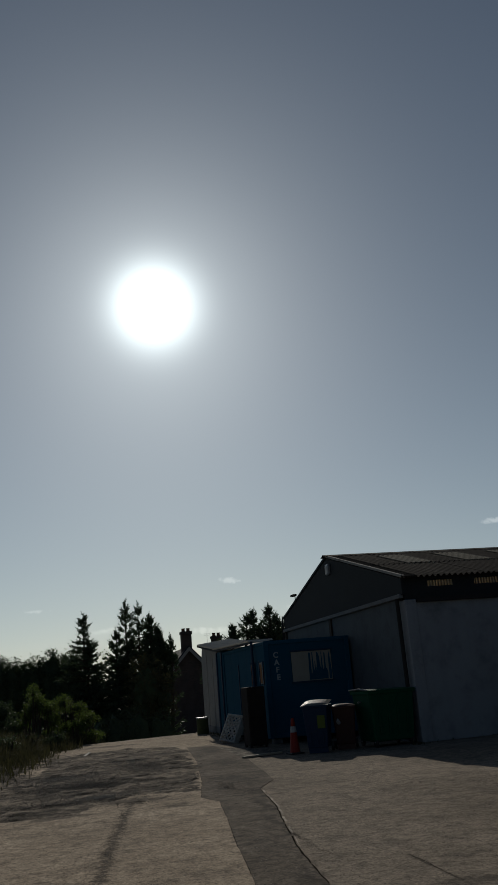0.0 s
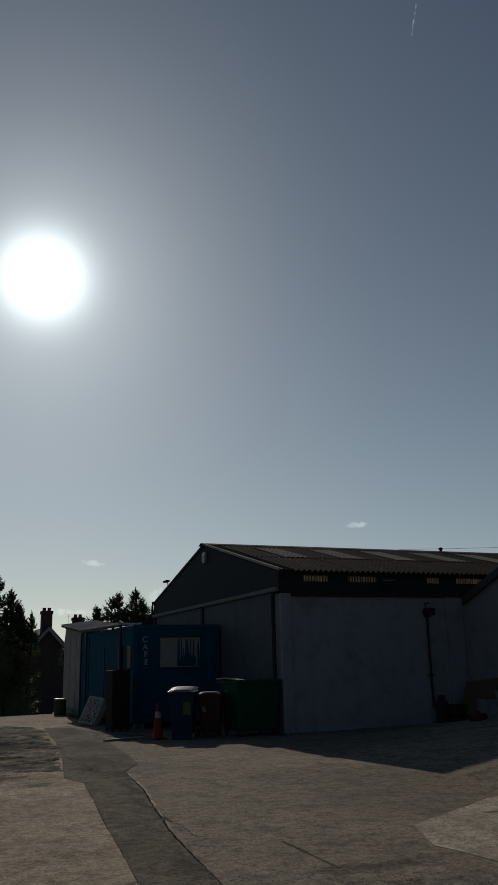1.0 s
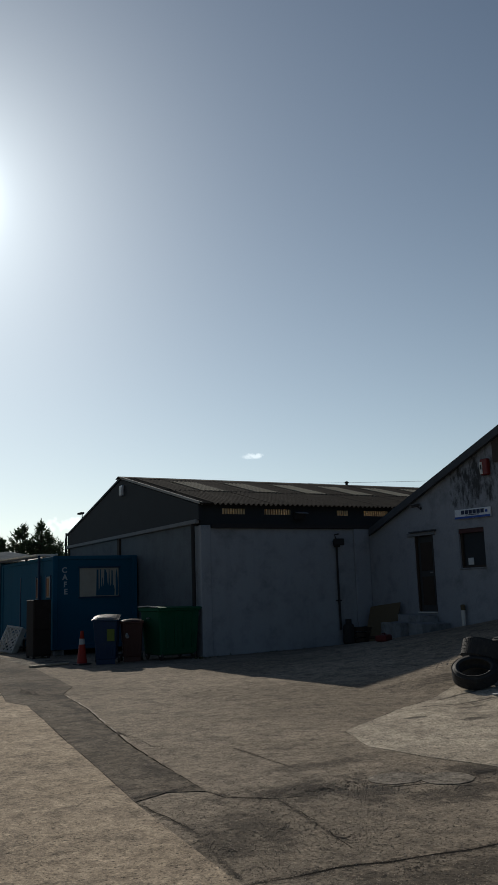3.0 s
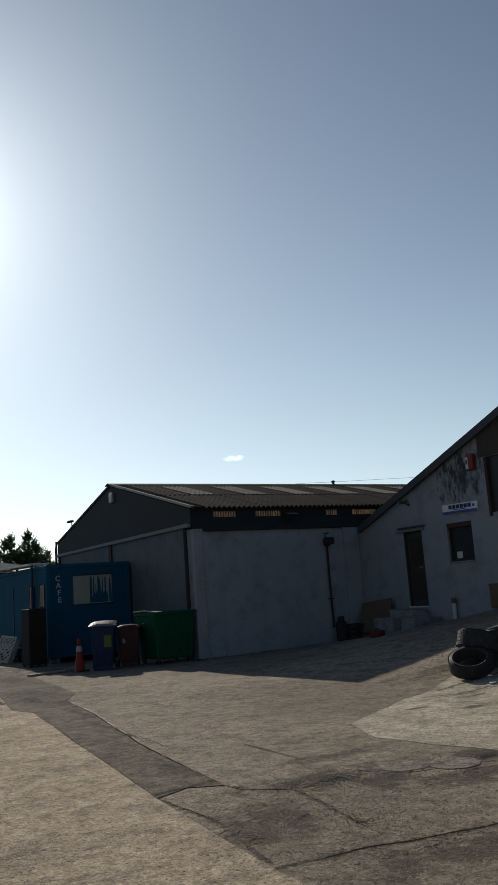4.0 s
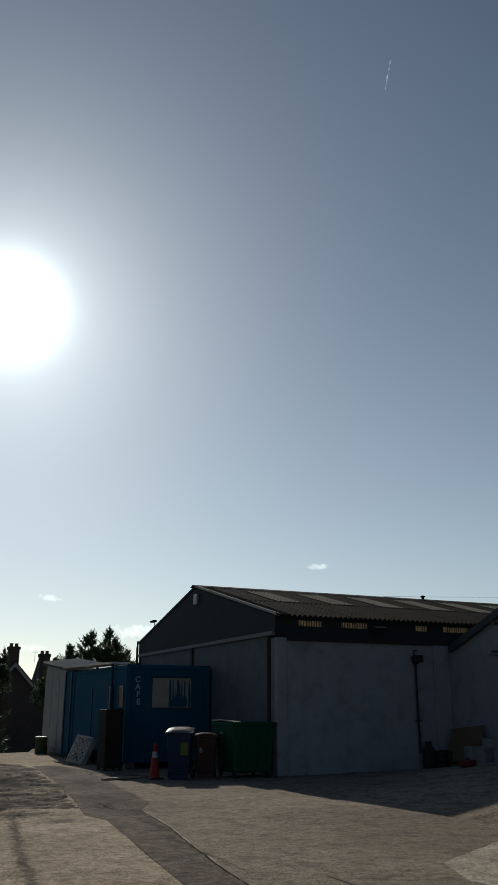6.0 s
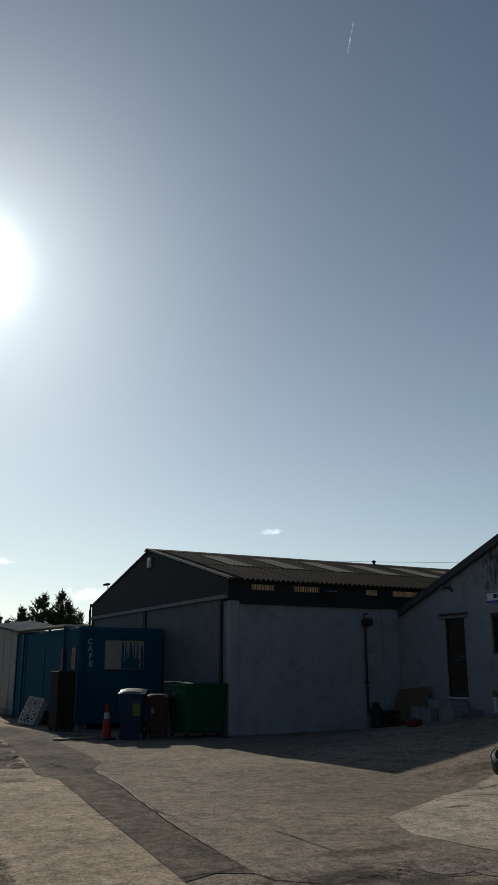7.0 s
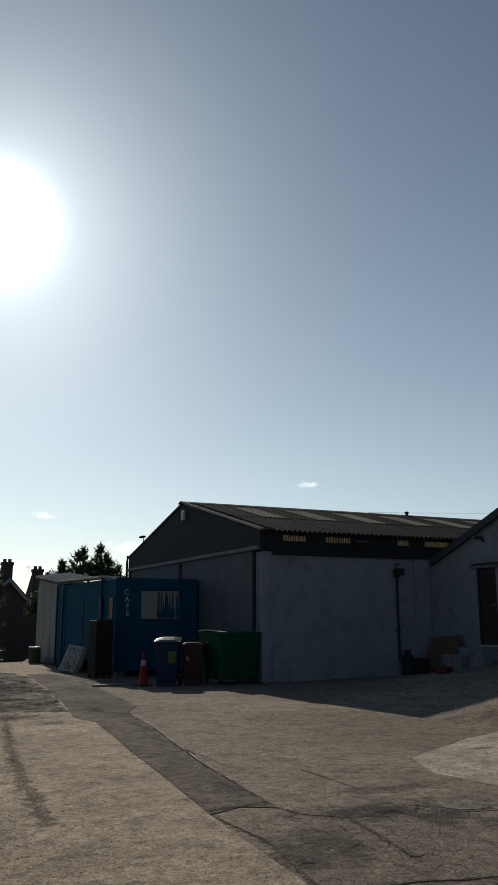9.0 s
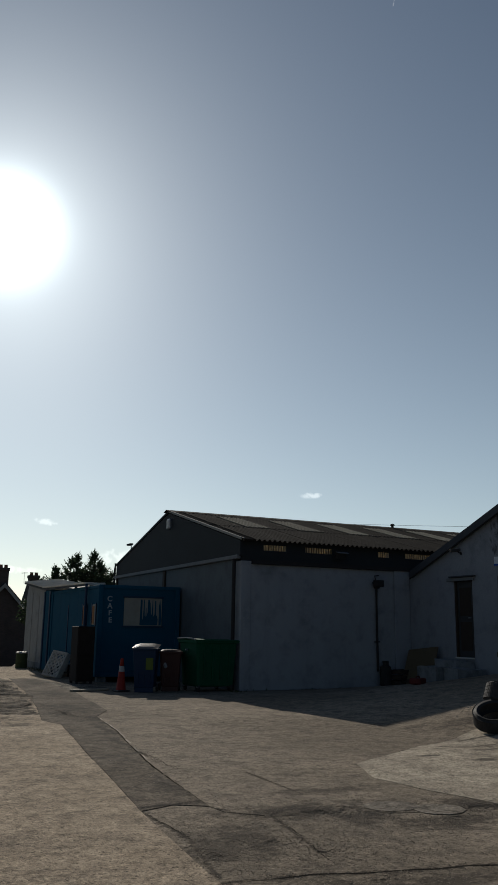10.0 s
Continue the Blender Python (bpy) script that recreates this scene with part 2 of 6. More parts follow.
def painted_wall(name, paint, grime, amount=0.6, rough=0.75, streaks=True, world=True, mould=None):
    """Paint on render or sheet: patchy tone, runs of dirt down from the top, grime near the foot."""
    m, nt, b = material(name, rough, spec=0.12)
    v = coords(nt, world=world)
    c = mixc(nt, noise_tex(nt, v, 0.9, 5, 0.6), tuple(0.82 * x for x in paint), paint)
    blot = noise_tex(nt, v, 2.2, 6, 0.68)
    c = mixc(nt, ramp(nt, blot, [(0.5, (0, 0, 0)), (0.75, (amount,) * 3)]), c, grime)
    if streaks:
        runs = noise_tex(nt, coords(nt, (2.2, 2.2, 0.3), world), 1.0, 6, 0.72)
        c = mixc(nt, ramp(nt, runs, [(0.52, (0, 0, 0)), (0.85, (0.7 * amount,) * 3)]), c, grime)
    if mould:
        s = nd(nt, "ShaderNodeSeparateXYZ", {0: v})
        near = mth(nt, "SUBTRACT", 1.0, mth(nt, "ABSOLUTE", mth(nt, "DIVIDE", mth(nt, "SUBTRACT", (s, "Y"), mould[0]), mould[1])))
        high = mth(nt, "SUBTRACT", 1.0, mth(nt, "ABSOLUTE", mth(nt, "DIVIDE", mth(nt, "SUBTRACT", (s, "Z"), mould[2]), mould[3])))
        k = mth(nt, "ADD", mth(nt, "MINIMUM", near, high), mth(nt, "MULTIPLY", mth(nt, "SUBTRACT", noise_tex(nt, coords(nt, (3, 3, 1.2)), 1.6, 7, 0.75), 0.5), 3.6))
        k = nd(nt, "ShaderNodeMapRange", {"Value": k, "From Min": 0.22, "From Max": 0.9, "To Max": 0.92}, interpolation_type="SMOOTHSTEP")
        c = mixc(nt, k, c, tuple(0.45 * x for x in grime))
    g = noise_tex(nt, v, 45.0, 3, 0.6)
    c = mixc(nt, 0.35, c, ramp(nt, g, [(0.3, (0.6, 0.6, 0.6)), (0.7, (1.2, 1.2, 1.2))]), "MULTIPLY")
    link_color(nt, b, c)
    bump(nt, b, mth(nt, "ADD", mth(nt, "MULTIPLY", g, 0.3), blot), 0.35, 0.012)
    return m


def plain(name, color, rough=0.6, metal=0.0, vary=0.25, scale=9.0, bumpy=0.15, dirt=(0.05, 0.045, 0.04), dirty=0.35, spec=0.25):
    """A coat of one colour with wear, dust and fine relief."""
    m, nt, b = material(name, rough, metal, spec)
    v = coords(nt, world=False)
    n1 = noise_tex(nt, v, scale, 5, 0.62)
    n2 = noise_tex(nt, v, scale * 9, 3, 0.6)
    inf = nd(nt, "ShaderNodeObjectInfo")
    k = mth(nt, "ADD", mth(nt, "MULTIPLY", (inf, "Random"), 0.16), 0.92)
    c = mixc(nt, n1, tuple((1 - vary) * x for x in color), tuple(min(1, (1 + vary) * x) for x in color))
    c = mixc(nt, ramp(nt, n1, [(0.52, (0, 0, 0)), (0.8, (dirty,) * 3)]), c, dirt)
    both = nd(nt, "ShaderNodeCombineColor", {0: k, 1: k, 2: k})
    c = mixc(nt, 1.0, c, both, "MULTIPLY")
    link_color(nt, b, c)
    rr = nd(nt, "ShaderNodeMapRange", {"Value": n1, "To Min": max(0.05, rough - 0.15), "To Max": min(1, rough + 0.15)})
    nt.links.new(rr.outputs[0], b.inputs["Roughness"])
    bump(nt, b, mth(nt, "ADD", n1, mth(nt, "MULTIPLY", n2, 0.4)), bumpy, 0.006)
    return m


def translucent(name, color, dirt, ribs=0.0):
    m, nt, b = material(name, 0.9, spec=0.05)
    v = coords(nt)
    n1 = noise_tex(nt, v, 3.0, 5, 0.65)
    c = mixc(nt, ramp(nt, n1, [(0.42, (0, 0, 0)), (0.72, (0.7, 0.7, 0.7))]), color, dirt)
    if ribs:
        # the corrugation's light and dark lines, painted as shading across the sheet
        x = nd(nt, "ShaderNodeSeparateXYZ", {0: v})
        k = mth(nt, "SINE", mth(nt, "MULTIPLY", (x, "X"), 6.2832 / ribs))
        c = mixc(nt, nd(nt, "ShaderNodeMapRange", {"Value": k, "From Min": -0.2, "From Max": 0.7, "To Max": 0.8}), c, tuple(0.2 * q for q in dirt))
    link_color(nt, b, c)
    t = nd(nt, "ShaderNodeBsdfTranslucent")
    nt.links.new(c.outputs[2], t.inputs["Color"])
    out = nt.nodes["Material Output"]
    mix = nd(nt, "ShaderNodeMixShader", {0: 0.45, 1: b, 2: t})
    nt.links.new(mix.outputs[0], out.inputs["Surface"])
    return m


def leafy(name, dark, light, rough=0.6, through_light=0.3):
    m, nt, b = material(name, rough, spec=0.3)
    g = nd(nt, "ShaderNodeNewGeometry")
    n = noise_tex(nt, coords(nt), 1.3, 3, 0.6)
    f = mth(nt, "ADD", mth(nt, "MULTIPLY", (g, "Random Per Island"), 0.6), mth(nt, "MULTIPLY", n, 0.4))
    c = mixc(nt, f, dark, light)
    link_color(nt, b, c)
    t = nd(nt, "ShaderNodeBsdfTranslucent")
    nt.links.new(c.outputs[2], t.inputs["Color"])
    mix = nd(nt, "ShaderNodeMixShader", {0: through_light, 1: b, 2: t})
    nt.links.new(mix.outputs[0], nt.nodes["Material Output"].inputs["Surface"])
    return m


def brickwork(name):
    m, nt, b = material(name, 0.9)
    v = coords(nt)
    s = nd(nt, "ShaderNodeSeparateXYZ", {0: v})
    p = nd(nt, "ShaderNodeCombineXYZ", {0: mth(nt, "ADD", (s, "X"), (s, "Y")), 1: (s, "Z")})
    t = nd(nt, "ShaderNodeTexBrick", {"Vector": p, "Color1": (0.10, 0.066, 0.056, 1), "Color2": (0.07, 0.05, 0.043, 1), "Mortar": (0.09, 0.08, 0.07, 1),
                                      "Scale": 1.0, "Brick Width": 0.225, "Row Height": 0.075, "Mortar Size": 0.01})
    c = mixc(nt, 0.5, t, ramp(nt, noise_tex(nt, v, 1.5), [(0.3, (0.5, 0.5, 0.5)), (0.7, (1.1, 1.1, 1.1))]), "MULTIPLY")
    link_color(nt, b, c)
    bump(nt, b, (t, "Fac"), -0.3, 0.01)
    return m


CRACK_LINE = [(2.39, 4.17), (2.58, 4.19), (2.79, 4.16), (3.03, 4.15), (3.30, 4.08), (3.79, 3.99), (4.11, 3.96), (5.2, 3.7)]
OLD_CRACK = [(1.42, 6.5), (1.49, 7.2), (1.58, 8.2), (1.76, 9.75), (1.93, 11.0), (2.06, 11.8), (2.27, 13.3), (2.45, 14.3)]


def seams_along(line, w):
    return [(*a, *b, w) for a, b in zip(line, line[1:])]


CONCRETE = paving("worn_concrete", (0.206, 0.170, 0.129), (0.276, 0.229, 0.176), (0.092, 0.078, 0.064), 0.4, 0.75,
                  spots=((3.9, 5.85, 1.0, 0.5), (4.2, 5.45, 0.6, 0.4), (5.5, 5.55, 1.1, 0.5), (6.4, 5.2, 1.4, 0.6), (2.75, 4.95, 0.4, 0.75), (3.5, 3.75, 1.5, 0.38), (4.9, 5.05, 1.0, 0.35),
                         (3.1, 5.2, 0.3, 0.8), (4.6, 6.6, 0.9, 0.3), (9.8, 10.2, 2.0, 0.7), (5.6, 21.0, 0.7, 2.4)), spot=0.72,
                  seams=seams_along(CRACK_LINE, 0.05) + [(2.67, 6.31, 2.7, 5.3, 0.035), (2.7, 5.3, 2.5, 4.3, 0.03), (3.26, 6.29, 3.41, 5.91, 0.03), (3.41, 5.91, 3.9, 5.66, 0.035),
                                                         (3.58, 5.68, 3.37, 4.58, 0.03), (4.33, 7.82, 4.27, 6.6, 0.025)], mottle=0.75)
CONCRETE_PALE = paving("pale_concrete", (0.335, 0.268, 0.194), (0.442, 0.357, 0.262), (0.106, 0.088, 0.071), 0.38, 0.8,
                       spots=((2.3, 14.0, 1.1, 0.6), (1.2, 12.9, 0.9, 0.35), (2.85, 12.9, 0.5, 0.5), (0.3, 15.9, 2.4, 1.9), (2.4, 16.6, 1.9, 1.7), (3.3, 19.7, 1.4, 2.8), (0.6, 19.2, 1.8, 2.6),
                              (2.0, 22.7, 2.4, 2.3), (3.9, 24.0, 1.3, 1.6), (2.8, 29.0, 1.8, 0.9), (1.0, 26.5, 0.9, 2.5)), seams=seams_along(OLD_CRACK, 0.11), mottle=0.8)
CONCRETE_ROUGH = paving("weathered_concrete_slab", (0.35, 0.30, 0.235), (0.46, 0.398, 0.312), (0.095, 0.084, 0.072), 0.35, 0.9, 1.0, 0.8, mottle=0.6,
                        spots=((7.4, 7.6, 0.5, 0.16), (6.5, 5.6, 0.9, 0.5), (8.6, 7.3, 0.7, 0.16), (6.9, 8.1, 0.35, 0.1), (8.0, 8.3, 0.5, 0.12)),
                        seams=[(7.6, 8.75, 9.6, 8.3, 0.05), (8.2, 9.1, 10.2, 9.0, 0.05)])
ASPHALT = paving("asphalt_patch", (0.106, 0.087, 0.066), (0.156, 0.129, 0.100), (0.045, 0.04, 0.036), 0.5, 0.8, 1.1, 0.6,
                 spots=((4.2, 13.4, 0.3, 1.0), (3.95, 12.0, 0.15, 1.0), (3.75, 10.4, 0.12, 1.0), (3.3, 7.2, 0.12, 0.6), (3.0, 6.45, 0.5, 0.05), (3.95, 13.2, 0.8, 0.12), (4.3, 15.5, 0.8, 1.6), (4.8, 19.0, 0.6, 2.2), (5.1, 23.0, 0.5, 2.0)), spot=0.65,
                 seams=[(2.75, 6.43, 3.26, 6.5, 0.05)])
PATCHED = paving("patched_concrete", (0.165, 0.144, 0.117), (0.225, 0.197, 0.162), (0.08, 0.07, 0.06), 0.4, 0.6)
BROKEN = paving("broken_tarmac", (0.050, 0.041, 0.031), (0.30, 0.248, 0.188), (0.036, 0.030, 0.024), 0.8, 0.9, 2.6, 1.3,
                spots=((1.5, 17.0, 2.0, 1.5), (3.2, 20.0, 1.4, 2.6), (0.3, 21.0, 1.2, 2.5)), spot=0.8)
GRAVELLY = paving("stony_ground", (0.12, 0.105, 0.088), (0.24, 0.215, 0.176), (0.045, 0.04, 0.035), 0.9, 0.9, 1.6, 2.0)
LIP = paving("pale_concrete_edge", (0.36, 0.32, 0.26), (0.50, 0.45, 0.37), (0.16, 0.14, 0.12), 0.6, 0.5)
CRACK = plain("crack_dirt", (0.03, 0.027, 0.023), 1.0, vary=0.6, bumpy=0.3, spec=0.0)
STONE = plain("loose_stone", (0.15, 0.131, 0.11), 1.0, vary=0.7, scale=3.0, dirty=0.2, spec=0.02)
WHITE_WALL = painted_wall("white_rendered_wall", (0.33, 0.34, 0.36), (0.10, 0.10, 0.10), 0.48)
STAINED_WALL = painted_wall("stained_white_wall", (0.315, 0.325, 0.35), (0.09, 0.088, 0.086), 0.45, mould=(14.6, 1.1, 3.95, 0.75))
# sheeting grey made darker and bluer for the shadow on the gable side
GABLE_WALL = painted_wall("grey_shade_sheeting", (0.13, 0.148, 0.162), (0.055, 0.06, 0.065), 0.5)
CLAD_DARK = painted_wall("dark_cladding", (0.034, 0.038, 0.042), (0.028, 0.028, 0.028), 0.5)
CLAD_BROWN = painted_wall("brown_cladding", (0.075, 0.06, 0.05), (0.03, 0.026, 0.024), 0.5)
TRIM_GREY = painted_wall("grey_trim", (0.22, 0.225, 0.23), (0.08, 0.08, 0.08), 0.4)
BARGE = painted_wall("dark_grey_bargeboard", (0.075, 0.08, 0.088), (0.04, 0.04, 0.04), 0.4)
VERGE = painted_wall("pale_verge_strip", (0.40, 0.38, 0.34), (0.15, 0.13, 0.11), 0.6)
ROOF_SHEET = painted_wall("weathered_cement_sheet", (0.058, 0.048, 0.038), (0.03, 0.025, 0.02), 0.8, 1.0)
ROOFLIGHT = painted_wall("aged_rooflight", (0.44, 0.39, 0.29), (0.3, 0.27, 0.2), 0.5, 1.0)
ROOF_PALE = translucent("pale_plastic_roof_sheet", (0.8, 0.78, 0.72), (0.55, 0.52, 0.46))
GLOW_SHEET = translucent("translucent_sheet", (0.75, 0.64, 0.47), (0.30, 0.24, 0.16), 0.075)
BLUE_STEEL = plain("blue_container_paint", (0.0105, 0.078, 0.132), 0.8, vary=0.25, scale=1.6, bumpy=0.12, dirt=(0.02, 0.035, 0.045), dirty=0.4, spec=0.07)
BLUE_DARK = plain("dark_blue_steel", (0.009, 0.035, 0.08), 0.5, vary=0.25, scale=1.6)
WHITE_PANEL = painted_wall("off_white_panel", (0.38, 0.37, 0.345), (0.15, 0.14, 0.12), 0.5)
PALE_TEXT = plain("faded_white_lettering", (0.34, 0.36, 0.37), 0.7, scale=14.0, dirty=0.5, dirt=(0.05, 0.1, 0.16))
CREAM_BOARD = plain("faded_cream_board", (0.31, 0.285, 0.24), 0.8, scale=4.0, dirty=0.5, dirt=(0.25, 0.22, 0.18))
BLACK = plain("black_plastic", (0.028, 0.028, 0.03), 0.45, vary=0.3)
BLACK_PAINT = plain("black_painted_metal", (0.03, 0.028, 0.028), 0.8, vary=0.3, spec=0.2)
DARK_WOOD = plain("dark_timber", (0.045, 0.032, 0.024), 0.8, vary=0.35, scale=6.0)
DOOR_PAINT = plain("dark_door_paint", (0.05, 0.05, 0.05), 0.6, vary=0.3, scale=3.0)
BIN_BLUE = plain("blue_bin_plastic", (0.006, 0.026, 0.066), 0.55, vary=0.15)
BIN_GREY = plain("grey_bin_lid", (0.27, 0.26, 0.25), 0.45, vary=0.12)
BIN_GREEN = plain("green_bin_plastic", (0.004, 0.072, 0.034), 0.7, vary=0.3, scale=3.0, spec=0.12)
BIN_BROWN = plain("brown_bin_plastic", (0.055, 0.016, 0.014), 0.45, vary=0.15)
RED = plain("faded_red_plastic", (0.15, 0.016, 0.014), 0.5, vary=0.2)
RED_DULL = plain("dusty_dark_red_plastic", (0.10, 0.014, 0.012), 0.7, vary=0.3)
CONE_RED = plain("orange_red_cone", (0.26, 0.02, 0.012), 0.6, vary=0.15)
REFLECT = plain("white_reflective_band", (0.33, 0.33, 0.33), 0.45, vary=0.12)
LABEL_GREEN = plain("yellow_green_label", (0.10, 0.13, 0.016), 0.5, vary=0.1)
WHITE_PLASTIC = plain("white_plastic", (0.55, 0.53, 0.49), 0.6, vary=0.2)
SIGN_WHITE = plain("white_sign_board", (0.62, 0.64, 0.67), 0.4, vary=0.08)
SIGN_BLUE = plain("blue_sign_band", (0.02, 0.07, 0.32), 0.4, vary=0.1)
SIGN_INK = plain("dark_sign_ink", (0.012, 0.02, 0.06), 0.4, vary=0.1)
TRAY_WHITE = translucent("white_tray_plastic", (0.8, 0.77, 0.72), (0.5, 0.46, 0.4))
RUSTY = plain("rusty_brown_metal", (0.022, 0.015, 0.012), 0.85, vary=0.4, scale=5.0)
WARM_BLIND = plain("faded_orange_blind", (0.34, 0.15, 0.06), 0.8)
PAPER = plain("paper_notice", (0.60, 0.60, 0.58), 0.8, vary=0.08)
RUBBER = plain("tyre_rubber", (0.03, 0.03, 0.031), 0.75, vary=0.3, scale=12.0, bumpy=0.3, dirt=(0.09, 0.08, 0.07), dirty=0.5)
TIMBER = plain("weathered_timber", (0.33, 0.28, 0.21), 0.85, vary=0.25, scale=5.0)
PLY = plain("ochre_board", (0.13, 0.095, 0.055), 0.8, vary=0.25, scale=3.0)
STEP = painted_wall("stained_step_concrete", (0.26, 0.265, 0.27), (0.06, 0.058, 0.055), 0.9)
GALV = plain("galvanised_steel", (0.35, 0.35, 0.36), 0.45, 0.7, vary=0.2)
POT = plain("terracotta_pot", (0.18, 0.08, 0.05), 0.85)
BRICK = brickwork("house_brick")
SLATE = plain("roof_slate", (0.035, 0.034, 0.036), 0.95, vary=0.3, scale=2.0)
BARK = plain("bark", (0.06, 0.045, 0.033), 0.95, vary=0.4, bumpy=0.6)
CONIFER = leafy("conifer_needles", (0.042, 0.07, 0.04), (0.085, 0.12, 0.06))
HEDGE = leafy("hedge_leaves", (0.042, 0.066, 0.032), (0.085, 0.118, 0.05))
BUSH = leafy("bright_bush_leaves", (0.05, 0.085, 0.02), (0.14, 0.19, 0.04), 0.6, 0.5)
BUSH_DULL = leafy("dull_weed_leaves", (0.05, 0.055, 0.022), (0.12, 0.11, 0.05), 0.8)
GRASS = leafy("dry_grass", (0.035, 0.042, 0.018), (0.11, 0.10, 0.045), 0.9)

mg, ntg, bg = material("window_glass", 0.06, spec=0.5)
bg.inputs["Base Color"].default_value = (0.03, 0.033, 0.036, 1)
GLASS = mg
# emission of the lights added behind the translucent panels
ml, ntl, bl = material("added_panel_glow", 0.5)
bl.inputs["Emission Color"].default_value, bl.inputs["Emission Strength"].default_value = (1.0, 0.82, 0.58, 1), 10.0
PANEL_GLOW = ml


# ---- building helpers ----
def obj(name, bm, mat, smooth=False):
    me = bpy.data.meshes.new(name)
    bmesh.ops.recalc_face_normals(bm, faces=bm.faces)
    bm.to_mesh(me)
    bm.free()
    if mat:
        me.materials.append(mat)
    if smooth:
        me.polygons.foreach_set("use_smooth", [True] * len(me.polygons))
    return new(name, me)


def part(name, bm, mat, parent, label="", smooth=False):
    ob = obj(name, bm, mat, smooth)
    ob.parent = parent
    if label:
        ob["label"] = label
    return ob


def empty(name, m, label, category, group="", kind=""):
    ob = new(name)
    ob.empty_display_size = 0.2
    ob.matrix_world = m
    return tagged(ob, label, category, group, kind)


def add_box(bm, lo, hi, bevel=0.0, seg=1, m=None):
    r = bmesh.ops.create_cube(bm, size=1.0)
    size = [b - a for a, b in zip(lo, hi)]
    mid = [(a + b) / 2 for a, b in zip(lo, hi)]
    bmesh.ops.transform(bm, matrix=Matrix.LocRotScale(mid, None, size), verts=r["verts"])
    vs = set(r["verts"])
    if bevel:
        es = [e for e in bm.edges if e.verts[0] in vs and e.verts[1] in vs]
        out = bmesh.ops.bevel(bm, geom=es, offset=bevel, segments=seg, affect="EDGES", profile=0.5)
        vs = set(out["verts"]) | {v for v in vs if v.is_valid}
    if m is not None:
        bmesh.ops.transform(bm, matrix=m, verts=list(vs))
    return bm


def box(lo, hi, bevel=0.0, seg=1, m=None):
    return add_box(bmesh.new(), lo, hi, bevel, seg, m)


def add_prism(bm, pts, axis, a, b):
    """An outline in the plane across an axis, drawn out from a to b."""
    def at(p, q):
        return {"x": (q, p[0], p[1]), "y": (p[0], q, p[1]), "z": (p[0], p[1], q)}[axis]
    v0 = [bm.verts.new(at(p, a)) for p in pts]
    v1 = [bm.verts.new(at(p, b)) for p in pts]
    n = len(pts)
    bm.faces.new(v0)
    bm.faces.new(v1[::-1])
    for i in range(n):
        bm.faces.new((v0[i], v0[(i + 1) % n], v1[(i + 1) % n], v1[i]))
    return bm


def prism(pts, axis, a, b):
    return add_prism(bmesh.new(), pts, axis, a, b)


def add_lathe(bm, profile, seg=20, m=None, cap=True):
    rings = []
    for r, z in profile:
        ring = [bm.verts.new((r * math.cos(2 * math.pi * i / seg), r * math.sin(2 * math.pi * i / seg), z)) for i in range(seg)]
        rings.append(ring)
    for p, q in zip(rings, rings[1:]):
        for i in range(seg):
            bm.faces.new((p[i], p[(i + 1) % seg], q[(i + 1) % seg], q[i]))
    if cap:
        bm.faces.new(rings[0][::-1])
        bm.faces.new(rings[-1])
    if m is not None:
        bmesh.ops.transform(bm, matrix=m, verts=[v for r in rings for v in r])
    return bm


def lathe(profile, seg=20, m=None, cap=True):
    return add_lathe(bmesh.new(), profile, seg, m, cap)


def add_tube(bm, pts, radius, seg=8):
    pts = [Vector(p) for p in pts]
    radii = radius if isinstance(radius, (list, tuple)) else [radius] * len(pts)
    rings = []
    for i, p in enumerate(pts):
        d = (pts[min(i + 1, len(pts) - 1)] - pts[max(i - 1, 0)]).normalized()
        side = d.cross(Vector((0, 0, 1)))
        side = side.normalized() if side.length > 1e-3 else Vector((1, 0, 0))
        other = d.cross(side).normalized()
        rings.append([bm.verts.new(p + radii[i] * (side * math.cos(2 * math.pi * k / seg) + other * math.sin(2 * math.pi * k / seg))) for k in range(seg)])
    for p, q in zip(rings, rings[1:]):
        for k in range(seg):
            bm.faces.new((p[k], p[(k + 1) % seg], q[(k + 1) % seg], q[k]))
    bm.faces.new(rings[0][::-1])
    bm.faces.new(rings[-1])
    return bm


def tube(pts, radius, seg=8):
    return add_tube(bmesh.new(), pts, radius, seg)


def corrugated(width, length, pitch, depth, thick=0.007, per=8):
    """A corrugated sheet: waves across x, lying along y, from the origin."""
    n = max(2, round(width / pitch * per))
    bm = bmesh.new()
    rows = []
    for y in (0.0, length):
        for off in (0.0, -thick):
            rows.append([bm.verts.new((width * i / n, y, depth / 2 * math.cos(2 * math.pi * (width * i / n) / pitch) + off)) for i in range(n + 1)])
    a, b, c, d = rows
    for i in range(n):
        bm.faces.new((a[i], a[i + 1], c[i + 1], c[i]))
        bm.faces.new((b[i + 1], b[i], d[i], d[i + 1]))
        bm.faces.new((b[i], b[i + 1], a[i + 1], a[i]))
        bm.faces.new((c[i], c[i + 1], d[i + 1], d[i]))
    for i in (0, n):
        bm.faces.new((a[i], c[i], d[i], b[i]))
    return bm


def mesh_of(name, bm, mat, smooth=False):
    me = bpy.data.meshes.new(name)
    bmesh.ops.recalc_face_normals(bm, faces=bm.faces)
    bm.to_mesh(me)
    bm.free()
    me.materials.append(mat)
    if smooth:
        me.polygons.foreach_set("use_smooth", [abs(p.normal.y) < 0.5 and abs(p.normal.z) > 0.3 for p in me.polygons])
    return me


